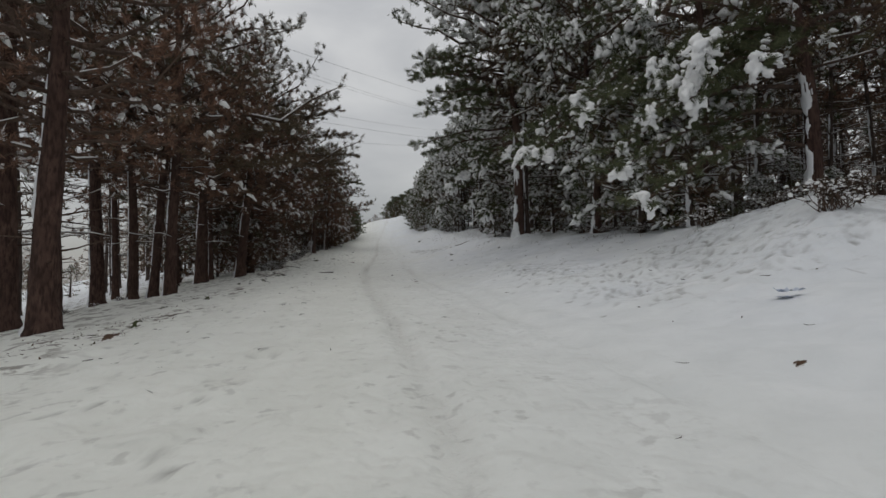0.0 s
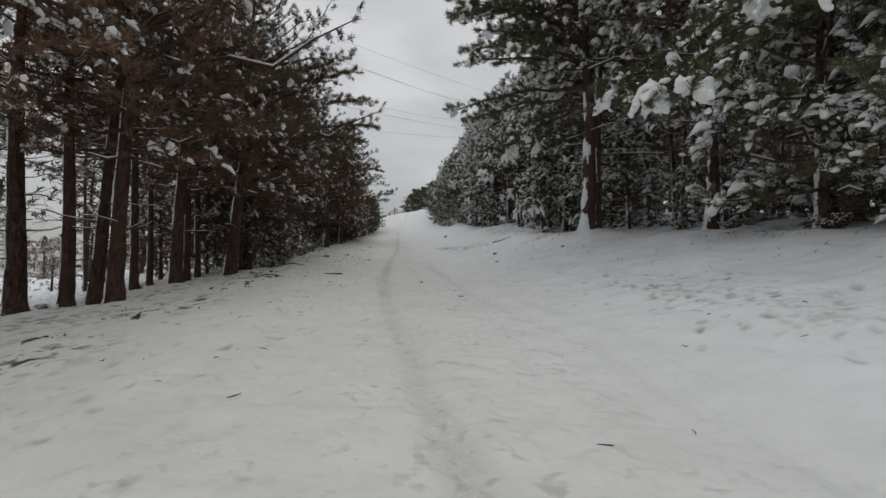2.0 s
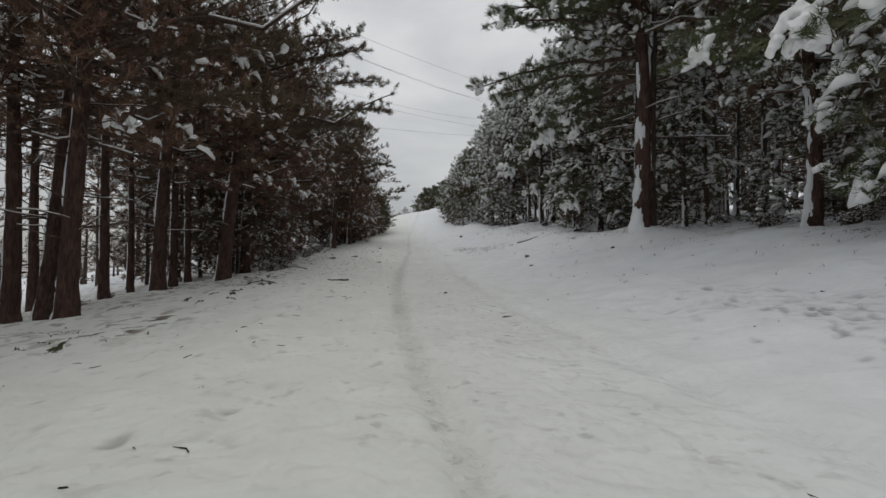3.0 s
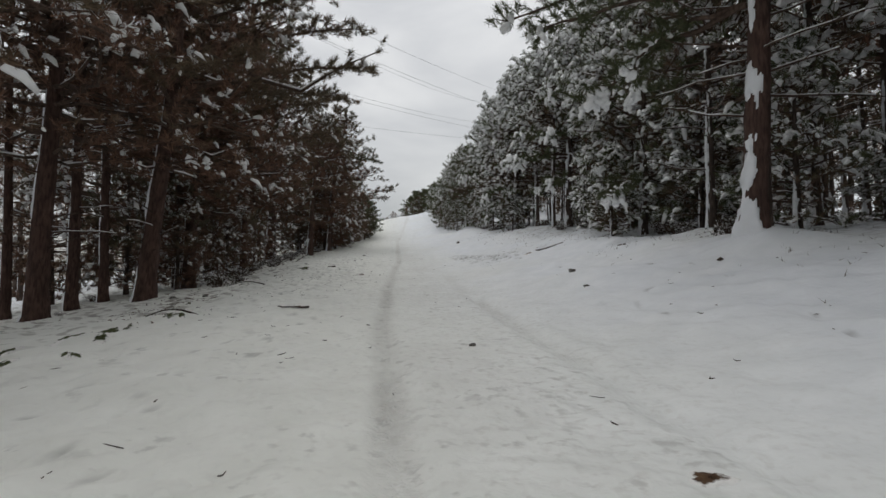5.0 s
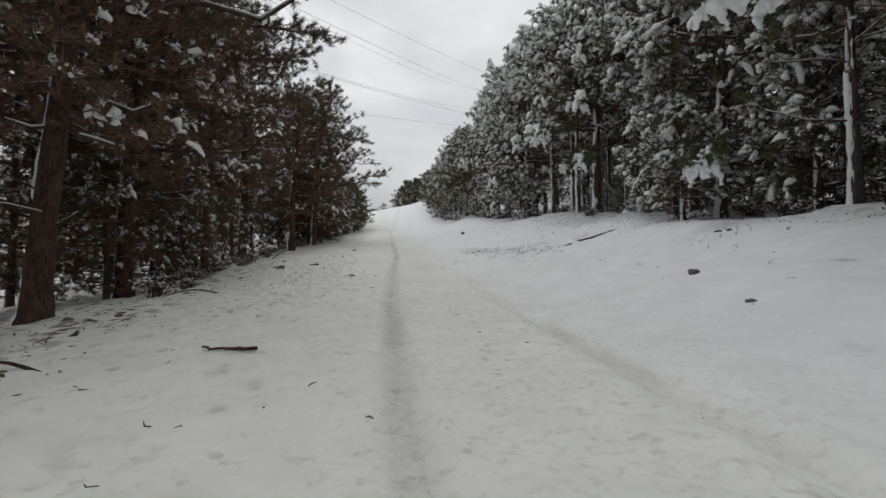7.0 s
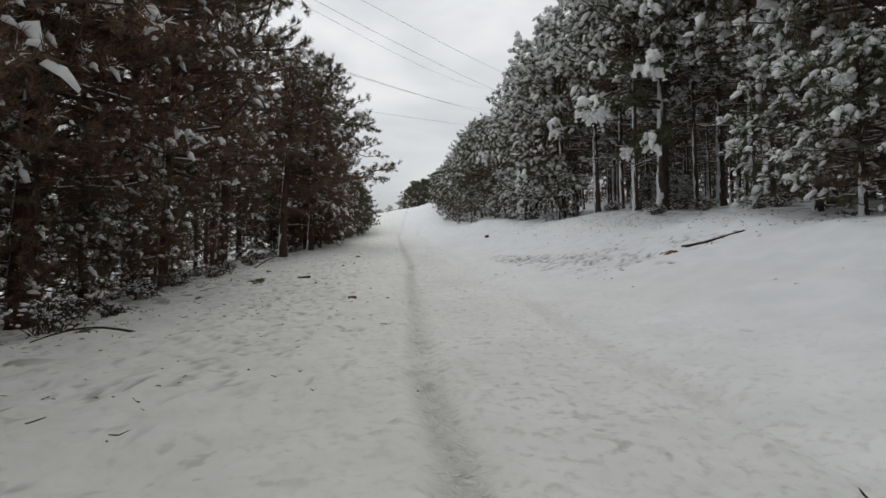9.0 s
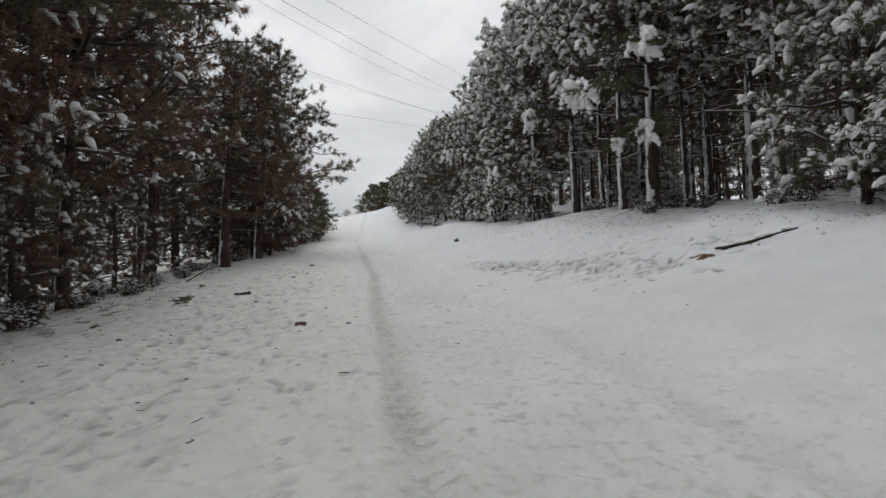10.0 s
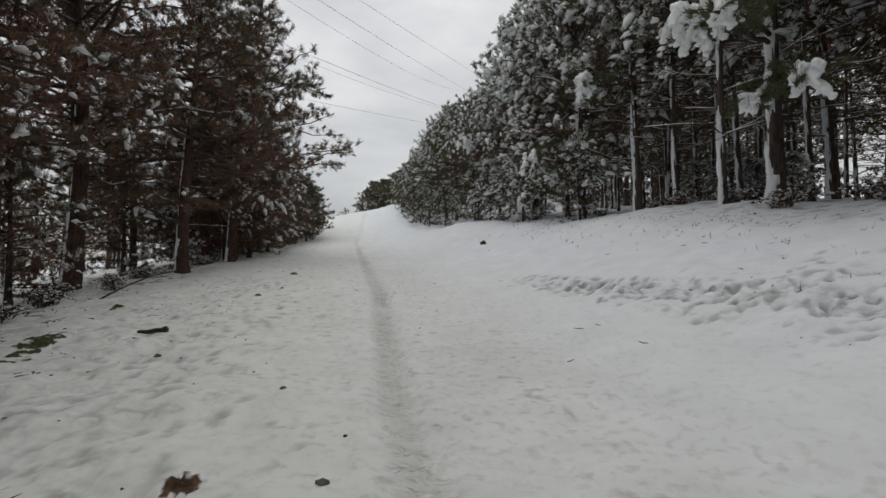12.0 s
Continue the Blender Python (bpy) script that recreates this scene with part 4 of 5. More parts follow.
for s, d, h, k in ((50.4, -3.3, 5.6, 0), (53.4, -2.9, 5.2, 1), (56.4, -2.6, 4.8, 0), (59.3, -2.3, 4.4, 1), (48.6, -3.9, 5.4, 1), (57.5, -4.6, 4.6, 1), (60.8, -4.6, 4.4, 0), (66, -4.0, 5.6, 1), (70, -4.5, 5.4, 0), (49.5, -5.6, 4.0, 0), (54.5, -4.4, 3.4, 1), (30.3, -8.2, 4.2, 0), (35.0, -6.4, 4.4, 1), (31.0, -6.9, 4.0, 0), (32.6, -7.6, 4.6, 1), (33.8, -6.9, 3.2, 1), (37.8, -6.9, 3.6, 0), (40.4, -6.6, 4.0, 0),
                   (47.6, -7.0, 5.0, 0), (51.0, -6.0, 5.0, 1), (57, -6.8, 5.6, 0), (29.4, -9.9, 5, 1), (62.5, -6.0, 5.6, 1)):
    plant(DIM_KINDS[k], s, d, h, 0.03 * h + 0.02, "young bushy pine with browned, lightly snowed boughs", "young pines", (0, 0), None, dice, 1.1)

# trees on the crest of the road
for s, d, h in ((97, 6.4, 4.6), (99, 5.2, 4.2), (100, 7.8, 5.2), (96, 9.0, 5.0), (92, 10.6, 5.0), (88, 12.0, 5.0), (103, 9.4, 5.4)):
    plant(dice.choice(CREST_KINDS), s, d, h, 0.2, "dark pine on the crest of the road", "pines on the crest", (0, 0), None, dice, 1.25)


def far_wood(name, label, places, laden=True):
    """A wood too deep or too far to count, needles, stems and snow in three meshes."""
    heaps = [Heap(), Heap(), Heap(), Heap()]
    source = {}
    for kind in THICKET_KINDS:
        for me in (kind.trunk, kind.limbs, kind.needles, kind.snow):
            co = np.empty(len(me.vertices) * 3)
            me.vertices.foreach_get("co", co)
            size = np.array([len(p.vertices) for p in me.polygons])
            flat = np.empty(len(me.loops), np.int32)
            me.loops.foreach_get("vertex_index", flat)
            starts = np.cumsum(size) - size
            source[me.name] = (co.reshape(-1, 3), [flat[(starts[size == n][:, None] + np.arange(n))] for n in (3, 4)])
    for s, d, h in places:
        kind = dice.choice(THICKET_KINDS)
        k, a = h / kind.h, dice.uniform(0, 6.28)
        turn = np.array([[math.cos(a), math.sin(a), 0], [-math.sin(a), math.cos(a), 0], [0, 0, 1]]) * k
        for heap, me in zip(heaps, (kind.trunk, kind.limbs, kind.needles, kind.snow)):
            co, faces = source[me.name]
            first = heap.count
            heap.add(co @ turn + np.array(spot(s, d, 0.05)), faces[0] if len(faces[0]) else np.zeros((0, 3), int))
            if len(faces[1]):
                heap.f.append(faces[1] + first)
    top = tagged(new(name), label, "woodland", kind="stuff")
    for heap, kind_name, mat in zip(heaps[:4 if laden else 3], ("stem", "branchwork", "needles", "snow_load"), (BARK_GREY, TWIG, NEEDLE_GREEN, SNOW_TREE)):
        tagged(part(kind_name, heap.mesh(kind_name, mat, kind_name == "snow_load"), top), kind="stuff")


far_wood("upper_woodland", "dense dark pine wood with snow among the stems", [(s, d, dice.uniform(6, 9)) for s, d in scatter(84, (2, 74, 20, 34), 2.0)] + [(s, d, dice.uniform(5, 6.5)) for s, d in scatter(26, (62, 92, 12.5, 24), 2.2)])
far_wood("lower_woodland", "far pine wood on the falling slope", [(s, d, dice.uniform(5, 8)) for s, d in scatter(14, (44, 78, -26, -13), 2.2)] + [(s, d, dice.uniform(7, 11)) for s, d in scatter(36, (10, 130, -72, -30), 4.0)])
far_wood("crest_woodland", "dark pines along the skyline beyond the crest", [(s, d, dice.uniform(3.9, 4.8)) for s, d in scatter(30, (106, 116, -14, 22), 1.6)], False)


# ---- power cables and the pylon that they run to ----
PYLON_X, PYLON_Y = 21.0, 185.0
STEEL = plain("galvanised_steel", (0.20, 0.205, 0.21), (0.30, 0.305, 0.31), 2.0, 0.5, 0.1)


def build_pylon():
    foot = min(float(land(PYLON_Y * WAY[1] + PYLON_X * WAY[0], PYLON_X * WAY[1] - PYLON_Y * WAY[0])), 9.0) - 0.5
    head = 64.0
    top = tagged(new("pylon"), "grey steel lattice pylon far behind the pines", "pylon")

    def corner(k, z):
        w = 3.6 * (1 - (z - foot) / (head - foot)) + 0.45
        return np.array([PYLON_X + w * (1 if k in (0, 1) else -1), PYLON_Y + w * (1 if k in (1, 2) else -1), z])

    for k in range(4):
        h = Heap()
        tube(h, [corner(k, foot), corner(k, head)], [0.16, 0.09], 4)
        part("leg", h.mesh("leg", STEEL, False), top)
    levels = np.linspace(foot, head, 15)
    for a, e in zip(levels, levels[1:]):
        h = Heap()
        for k in range(4):
            tube(h, [corner(k, a), corner((k + 1) % 4, e)], [0.06, 0.06], 3)
            tube(h, [corner((k + 1) % 4, a), corner(k, e)], [0.06, 0.06], 3)
        part("brace", h.mesh("brace", STEEL, False), top)
    for z, half in ((60.0, 5.5), (54.0, 7.0), (48.0, 6.0)):
        h = Heap()
        for sgn in (-1, 1):
            tip = np.array([PYLON_X + sgn * half, PYLON_Y - sgn * half * 0.35, z])
            for y in (-0.6, 0.6):
                tube(h, [(PYLON_X, PYLON_Y + y, z), tip], [0.09, 0.07], 4)
                tube(h, [(PYLON_X, PYLON_Y + y, z + 2.0), tip], [0.08, 0.06], 4)
        part("crossarm", h.mesh("crossarm", STEEL, False), top)


build_pylon()


def cable(x, z, slope_x, end_x, end_z):
    """A cable that hangs over the road at y = 100 and runs to an arm of the pylon."""
    heap = Heap()
    y = np.concatenate([np.linspace(-70, 100, 26), np.linspace(104, 185, 16)])
    q = np.clip((y - 100) / 85, 0, 1)
    px, pz = x + slope_x * (y - 100), z + 0.2 * (y - 100) + 0.0005 * (y - 100) ** 2
    ex, ez = end_x - (x + slope_x * 85), end_z - (z + 0.2 * 85 + 0.0005 * 85**2)
    tube(heap, np.stack([px + ex * q**2, y, pz + ez * q**2], -1), np.full(len(y), 0.018), 5)
    tagged(new("power_cable", heap.mesh("power_cable", CABLE)), "thin grey power cable slung high across the road", "power cable", "power cables")


for x, z, slope_x, end_x, end_z in ((-0.7, 35.5, 0.46, 26.5, 60.0), (-1.0, 32.1, 0.40, 28.0, 54.0), (-0.2, 26.9, 0.44, 27.0, 48.0), (-10.9, 35.4, 0.33, 15.5, 60.0), (-11.3, 30.2, 0.40, 14.0, 54.0), (-11.7, 26.1, 0.55, 15.0, 48.0)):
    cable(x, z, slope_x, end_x, end_z)


# ---- heavy snow on single boughs ----
CLODS = bpy.data.textures.new("clods", "CLOUDS")
CLODS.noise_scale, CLODS.noise_depth = 0.09, 2


def bough(tree, end, height, seed, lobes, clump=0.4, droop=0.35, needles=None, ribs=11, label="bough weighed down by thick white snow"):
    """A bough of tree from that height to end (s, d, z), with its twigs and a load of snow that hangs in lobes round its end."""
    rng = np.random.RandomState(seed)
    base = np.array(tree.matrix_basis.translation)
    tip = np.array((*at(end[0], end[1]), end[2])) - base
    start = np.array([0, 0, height])
    t = np.linspace(0, 1, 9)
    pts = start + (tip - start) * t[:, None] + np.array([0, 0, 0.5])[None] * (np.sin(t * np.pi) * droop)[:, None] + rng.normal(0, 0.05, (9, 3)) * np.sin(t * np.pi)[:, None]
    wood, leaf, white = Heap(), Heap(), Heap()
    tube(wood, pts, 0.05 * (1 - 0.8 * t) + 0.006, 6)
    cen, ways = [], []
    go = unit(tip - start)
    side = unit(np.cross(go, [0, 0, 1.0]))
    for q in np.linspace(0.35, 1.0, ribs):
        p = np.array([np.interp(q, t, pts[:, i]) for i in range(3)])
        for sgn in (-1, 1):
            o = unit(go * rng.uniform(0.3, 1) + side * sgn * rng.uniform(0.4, 1) + np.array([0, 0, rng.uniform(-0.4, 0.5)]))
            ln = rng.uniform(0.3, 0.6)
            e = p + o * ln
            tube(wood, [p, (p + e) / 2 + [0, 0, 0.03], e], [0.012, 0.009, 0.005], 4)
            for w in (0.55, 0.8, 1.0, 1.0):
                cen.append(p + o * ln * w)
                ways.append(unit(o + rng.normal(0, 0.4, 3) + [0, 0, 0.4]))
    tufts(leaf, cen, ways, rng, 26, 0.17, 0.007, 0.65)
    along = np.linspace(0.1, 0.98, 22)
    ridge = np.stack([np.interp(along, t, pts[:, i]) for i in range(3)], -1) + [0, 0, 0.03]
    blobs(white, ridge, rng.uniform(0.022, 0.045, 22) * (0.6 + 0.6 * along), rng, 1, 0.12, 0.8)
    for k in range(2 * lobes):
        a = rng.uniform(0, 6.28)
        out = np.array([np.cos(a), np.sin(a), 0])
        p = tip + out * clump * rng.uniform(0.0, 0.7) + np.array([0, 0, clump * rng.uniform(-0.5, 0.75)])
        ln = clump * rng.uniform(0.35, 1.0)
        u = np.linspace(0, 1, 7)[:, None]
        pts_ = p + out * ln * 0.45 * u + np.array([0, 0, -1.0]) * ln * u**1.5 + rng.normal(0, 0.018, (7, 3))
        blobs(white, pts_, rng.uniform(0.05, 0.115) * (clump / 0.4) ** 0.5 * (0.5 + 0.55 * np.sin(np.pi * np.clip(u[:, 0], 0.1, 0.85))), rng, 1, 0.14, 0.95)
    if lobes > 2:
        u = np.linspace(0.62, 1.0, 16)
        near = np.stack([np.interp(u, t, pts[:, i]) for i in range(3)], -1) + rng.normal(0, 0.05, (16, 3)) + [0, 0, 0.04]
        blobs(white, near, rng.uniform(0.04, 0.085, 16), rng, 1, 0.14, 0.8)
    limb = part("bough", wood.mesh("bough", TWIG), tree, label)
    foliage = leaf.mesh("needles", needles or NEEDLE_GREEN, False)
    foliage.attributes.new("fresh", "FLOAT", "POINT").data.foreach_set("value", np.full(len(foliage.vertices), 0.8, np.float32))
    tagged(part("needles", foliage, limb), kind="stuff")
    load_ob = tagged(part("snow_load", white.mesh("snow_load", SNOW_TREE), limb), kind="stuff")
    fuse = load_ob.modifiers.new("fuse", "REMESH")
    fuse.mode, fuse.voxel_size, fuse.use_smooth_shade = "VOXEL", 0.028, True
    crumble = load_ob.modifiers.new("crumble", "DISPLACE")
    crumble.texture, crumble.strength, crumble.mid_level = CLODS, 0.05, 0.5


for s, end, height, lobes, clump in (
    (12.2, (12.8, 4.2, 4.1), 4.2, 6, 0.34), (12.2, (12.1, 4.45, 4.0), 4.0, 5, 0.3), (12.2, (13.1, 4.85, 5.0), 4.4, 3, 0.26), (12.2, (11.8, 5.3, 5.3), 4.4, 7, 0.36),
    (17.4, (14.8, 4.3, 4.7), 3.4, 4, 0.22), (17.4, (16.0, 5.2, 5.6), 4.4, 3, 0.22), (10.4, (9.9, 5.4, 3.65), 3.0, 4, 0.22), (10.4, (9.2, 5.5, 4.1), 3.4, 5, 0.26), (10.4, (9.3, 5.0, 3.0), 2.4, 5, 0.22), (10.4, (8.4, 5.0, 2.3), 1.6, 4, 0.26), (10.4, (10.0, 6.5, 5.5), 4.2, 6, 0.4), (10.4, (8.9, 6.35, 4.4), 3.6, 6, 0.34), (10.4, (8.6, 6.45, 5.2), 4.0, 8, 0.45), (10.4, (9.3, 6.5, 4.95), 4.0, 6, 0.4), (10.4, (8.55, 7.6, 5.0), 3.8, 5, 0.34), (12.2, (9.7, 4.6, 4.4), 3.6, 4, 0.24), (12.2, (13.8, 6.1, 8.0), 5.4, 5, 0.35),
    (20.8, (22.0, 2.55, 6.8), 4.6, 2, 0.2), (20.8, (21.3, 2.9, 6.3), 4.2, 2, 0.2), (20.8, (19.4, 2.75, 7.5), 5.2, 2, 0.2), (20.8, (18.7, 2.5, 8.8), 6.4, 2, 0.2), (20.8, (19.9, 4.2, 8.5), 6.0, 2, 0.25), (20.8, (18.9, 3.1, 8.1), 6.0, 2, 0.2), (20.8, (19.0, 2.7, 9.5), 7.2, 2, 0.2), (20.8, (20.2, 2.9, 8.1), 6.0, 2, 0.2), (20.8, (19.7, 2.6, 9.0), 6.8, 2, 0.2), (20.8, (20.8, 2.7, 9.4), 7.0, 2, 0.2), (20.8, (18.3, 3.6, 7.4), 5.4, 3, 0.22), (20.8, (22.1, 5.0, 6.0), 4.0, 4, 0.25), (20.8, (23.1, 4.7, 5.6), 4.0, 5, 0.32), (24.7, (23.4, 5.6, 5.9), 3.6, 5, 0.35), (28.4, (28.6, 6.7, 7.0), 4.6, 3, 0.28), (28.4, (26.1, 6.4, 3.9), 2.0, 5, 0.4), (24.7, (27.2, 9.0, 7.0), 5.0, 3, 0.25),
    (36.9, (35.4, 6.2, 6.85), 3.4, 9, 0.5), (36.9, (34.5, 7.5, 5.75), 2.6, 6, 0.34), (36.9, (35.4, 7.3, 5.55), 2.3, 5, 0.24), (36.9, (34.3, 7.4, 7.9), 4.4, 8, 0.45), (36.9, (35.3, 6.4, 8.1), 4.4, 4, 0.35), (36.9, (34.6, 6.0, 6.7), 3.6, 4, 0.3), (33.2, (34.5, 7.5, 9.7), 5.8, 5, 0.4),
    (41.7, (40.8, 7.0, 7.9), 3.8, 7, 0.4), (44.2, (43.4, 6.4, 6.3), 3.0, 5, 0.35), (46.6, (45.6, 7.0, 5.2), 2.4, 4, 0.35), (51.7, (51.1, 6.3, 9.0), 4.6, 7, 0.5),
):
    bough(right_trees[s], end, height, int(end[0] * 10), lobes, clump, 1.0 if s < 13 else 0.35)
for s, end, height in ((27.1, (25.7, -0.9, 7.4), 5.6), (27.1, (25.6, -1.2, 8.3), 6.6), (27.1, (26.8, -1.9, 9.8), 7.4), (27.1, (25.9, -2.8, 9.7), 7.6), (27.1, (28.4, -1.6, 7.4), 5.4), (19.0, (18.7, -2.7, 5.2), 4.0), (19.0, (19.6, -2.6, 6.6), 5.2), (24.9, (24.4, -3.0, 6.6), 5.0), (24.9, (23.6, -3.4, 8.2), 6.4), (31.6, (32.4, -1.9, 7.0), 4.8), (31.6, (33.2, -2.0, 8.6), 6.0)):
    bough(left_trees[s], end, height, int(end[2] * 13), 1, 0.2, 0.3, NEEDLE_BROWN, 20, "long bough with browned needles reaching over the verge")
bough(clump_tree, (46.5, -3.4, 8.4), 5.6, 9, 9, 0.5, 0.3)
bough(clump_tree, (46.2, -0.6, 9.2), 6.0, 10, 2, 0.2, 0.3)


# ---- brambles and brush ----
def bramble_parts(seed, wide, high, arcs, snow):
    rng = np.random.RandomState(seed)
    wood, white, leaf = Heap(), Heap(), Heap()
    bits, cen, ways = [], [], []
    for k in range(arcs):
        a, r = rng.uniform(0, 6.28), rng.uniform(0.2, 1) * wide
        o = np.array([np.cos(a), np.sin(a), 0])
        st = np.array([*rng.uniform(-0.35, 0.35, 2) * wide, -0.05])
        t = np.linspace(0, 1, 6)[:, None]
        top = rng.uniform(0.35, 1) * high
        pts = st + o * r * t + np.array([0, 0, 1.0]) * top * np.sin(t * rng.uniform(1.4, 2.6)) + rng.normal(0, 0.02, (6, 3))
        tube(wood, pts, 0.009 * (1 - 0.7 * t[:, 0]), 3, False)
        if rng.rand() < snow:
            bits.extend(list(pts[2:5] + [0, 0, 0.02]))
        for m in range(3):
            cen.append(pts[rng.randint(2, 6)])
            ways.append(o + rng.normal(0, 0.6, 3))
    tufts(leaf, cen, ways, rng, 5, 0.08, 0.014)
    if bits:
        blobs(white, bits, rng.uniform(0.018, 0.05, len(bits)), rng, 1, 0.2, 0.7)
    return wood.mesh("stalks", TWIG, False), leaf.mesh("leaves", DRY_LEAF, False), white.mesh("snow_load", SNOW_TREE)


BRAMBLES = [bramble_parts(61 + i, 0.65, 0.5, 46, 0.65) for i in range(3)]


def bramble(s, d, size, label):
    stalks, leaves, white = dice.choice(BRAMBLES)
    x, y, z = spot(s, d)
    ob = new("bramble_bush")
    ob.matrix_basis = pose(x, y, z, 0, 0, dice.uniform(0, 360)) @ Matrix.Diagonal((size, size, size * dice.uniform(0.8, 1.2), 1))
    tagged(ob, label, "bush", "brush along the wood's edge")
    for name, data in (("stem", stalks), ("foliage", leaves), ("snow_load", white)):
        tagged(part(name, data, ob), kind="stuff")


BRUSH = "low tangle of bare brown brambles caught with snow"
for k in range(28):
    s = 29 + 32 * (k + dice.random()) / 28
    bramble(s, -5.3 + dice.uniform(-0.8, 0.6) + (0.9 if s > 42 else 0), dice.uniform(0.45, 0.95), BRUSH)
for k in range(16):
    bramble(32 + 16 * (k + dice.random()) / 16, -5.4 + dice.uniform(-1.4, 0.5), dice.uniform(0.25, 0.5), BRUSH)
for k in range(9):
    bramble(9 + 20 * (k + dice.random()) / 9, -7.4 + dice.uniform(-1.2, 0.6), dice.uniform(0.2, 0.4), BRUSH)
for s, d, size in ((6.5, 6.9, 0.9), (7.4, 8.6, 0.9), (9.2, 6.8, 0.7), (13.0, 7.6, 0.6), (16.2, 8.1, 0.6), (23.0, 7.6, 0.8), (25.9, 8.2, 0.8), (32.0, 8.7, 0.6), (35.2, 9.6, 0.8), (37.5, 9.4, 0.7), (39.3, 8.8, 0.7), (46, 7.7, 1.0), (50, 7.8, 1.0)):
    bramble(s, d, size, "snow-caught brush at the foot of the pines")


for k in range(30):
    s = 9 + 36 * (k + dice.random()) / 30
    bramble(s, 8.7 + dice.uniform(-0.5, 1.6) + (0.4 if 26 < s < 36 else 0), dice.uniform(0.3, 0.8), "snow-caught brush at the foot of the pines")
for k in range(22):
    s = 10 + 34 * (k + dice.random()) / 22
    plant(dice.choice(EDGE_KINDS), s, 9.6 + dice.uniform(0, 3.4), dice.uniform(0.9, 2.1), 0.06, "low evergreen sapling with snow on its boughs", "saplings under the upper wood", (0, 0), None, dice, 1.5)


# ---- things lying on the snow ----
def lay(name, data, s, d, label, category, group="", turn=0.0, lift=0.0):
    x, y, z = spot(s, d)
    ob = new(name, data)
    ob.matrix_basis = pose(x, y, z + lift, 0, 0, turn)
    return tagged(ob, label, category, group)


def stick_mesh(seed, length, thick, kinks=0.05, fork=True):
    rng = np.random.RandomState(seed)
    heap = Heap()
    t = np.linspace(-0.5, 0.5, 9)
    pts = np.stack([t * length, rng.normal(0, kinks, 9) * length + 0.12 * length * np.sin(t * 4), np.full(9, thick * 0.7) + np.abs(rng.normal(0, 0.01, 9))], -1)
    tube(heap, pts, thick * (0.55 + 0.5 * np.linspace(0, 1, 9)) * rng.uniform(0.85, 1.15, 9), 7)
    if fork:
        for w, sgn in ((5, 1), (7, -1)):
            tube(heap, [pts[w], pts[w] + [0.14 * length, 0.10 * length * sgn, thick]], [thick * 0.6, thick * 0.25], 5)
    return heap.mesh("stick", WET_WOOD)


def stone_mesh(seed, size, flat, material):
    rng = np.random.RandomState(seed)
    heap = Heap()
    k = 5
    off = np.stack([rng.normal(0, 0.45 * size, k), rng.normal(0, 0.28 * size, k), np.zeros(k)], -1) if flat < 0.3 else np.zeros((1, 3))
    blobs(heap, off, np.full(len(off), size * (0.6 if flat < 0.3 else 1.0)) * rng.uniform(0.7, 1.2, len(off)), rng, 2, 0.12, flat)
    return heap.mesh("stone", material)


lay("fallen_branch", stick_mesh(4, 0.62, 0.02, 0.07), 22.25, -1.6, "dark crooked branch lying on the snow", "branch", turn=-28)
for s, d, seed, size in ((18.25, 1.0, 1, 0.10), (22.84, 3.96, 2, 0.15), (20.4, 5.55, 3, 0.13), (21.6, 3.75, 4, 0.08), (26.03, -5.1, 16, 0.22), (25.63, 6.39, 17, 0.16), (41.6, -0.87, 5, 0.22), (43.1, 4.7, 6, 0.2), (33.4, -1.6, 7, 0.10), (30.44, -0.01, 8, 0.05), (30.98, 0.11, 9, 0.045), (32.0, -0.32, 10, 0.05), (25.2, 6.3, 11, 0.14), (30.6, -2.87, 12, 0.11), (37.4, -1.2, 13, 0.09), (26.2, -4.4, 14, 0.16), (38.6, -0.9, 15, 0.07)):
    lay("stone", stone_mesh(seed, 0.5 * size, 0.95 if seed in (2, 6, 11) else 0.6, STONE if seed % 3 else WET_WOOD), s, d, "small dark stone half sunk in the snow", "stone", "stones on the snow", seed * 40)
lay("wood_block", stick_mesh(5, 0.30, 0.036, 0.01, False), 34.7, -2.05, "short dark log chunk lying on the snow", "log", turn=10)
def drape(name, s, d, long, wide, turn, material, seed, label, category, group="", thick=0.015):
    """A ragged patch that follows the snow's surface and ends under it."""
    rng = np.random.RandomState(seed)
    rings, spokes = 7, 28
    a = np.arange(spokes) * 2 * np.pi / spokes
    edge = 1 + 0.22 * np.sin(a * 3 + seed) + 0.14 * np.sin(a * 5 + seed * 2) + rng.normal(0, 0.08, spokes)
    r = np.linspace(0, 1, rings)
    u, v = r[:, None] * edge * np.cos(a) * long / 2, r[:, None] * edge * np.sin(a) * wide / 2
    t = radians(turn)
    ps, pd = s + u * math.cos(t) - v * math.sin(t), d + u * math.sin(t) + v * math.cos(t)
    x, y = at(ps, pd)
    z = surface(ps, pd) + thick * (1 - r[:, None] ** 3) * rng.uniform(0.3, 1.3, (rings, spokes)) - 0.03 * (r[:, None] > 0.99) + 0.004
    i, j = np.meshgrid(np.arange(rings - 1), np.arange(spokes), indexing="ij")
    k = (j + 1) % spokes
    heap = Heap()
    heap.add(np.stack([x, y, z], -1), np.stack([i * spokes + j, (i + 1) * spokes + j, (i + 1) * spokes + k, i * spokes + k], -1).reshape(-1, 4))
    me = heap.mesh(name, material)
    rim = np.repeat(r**2, spokes).astype(np.float32)
    me.attributes.new("rim", "FLOAT", "POINT").data.foreach_set("value", rim)
    tagged(new(name, me), label, category, group)


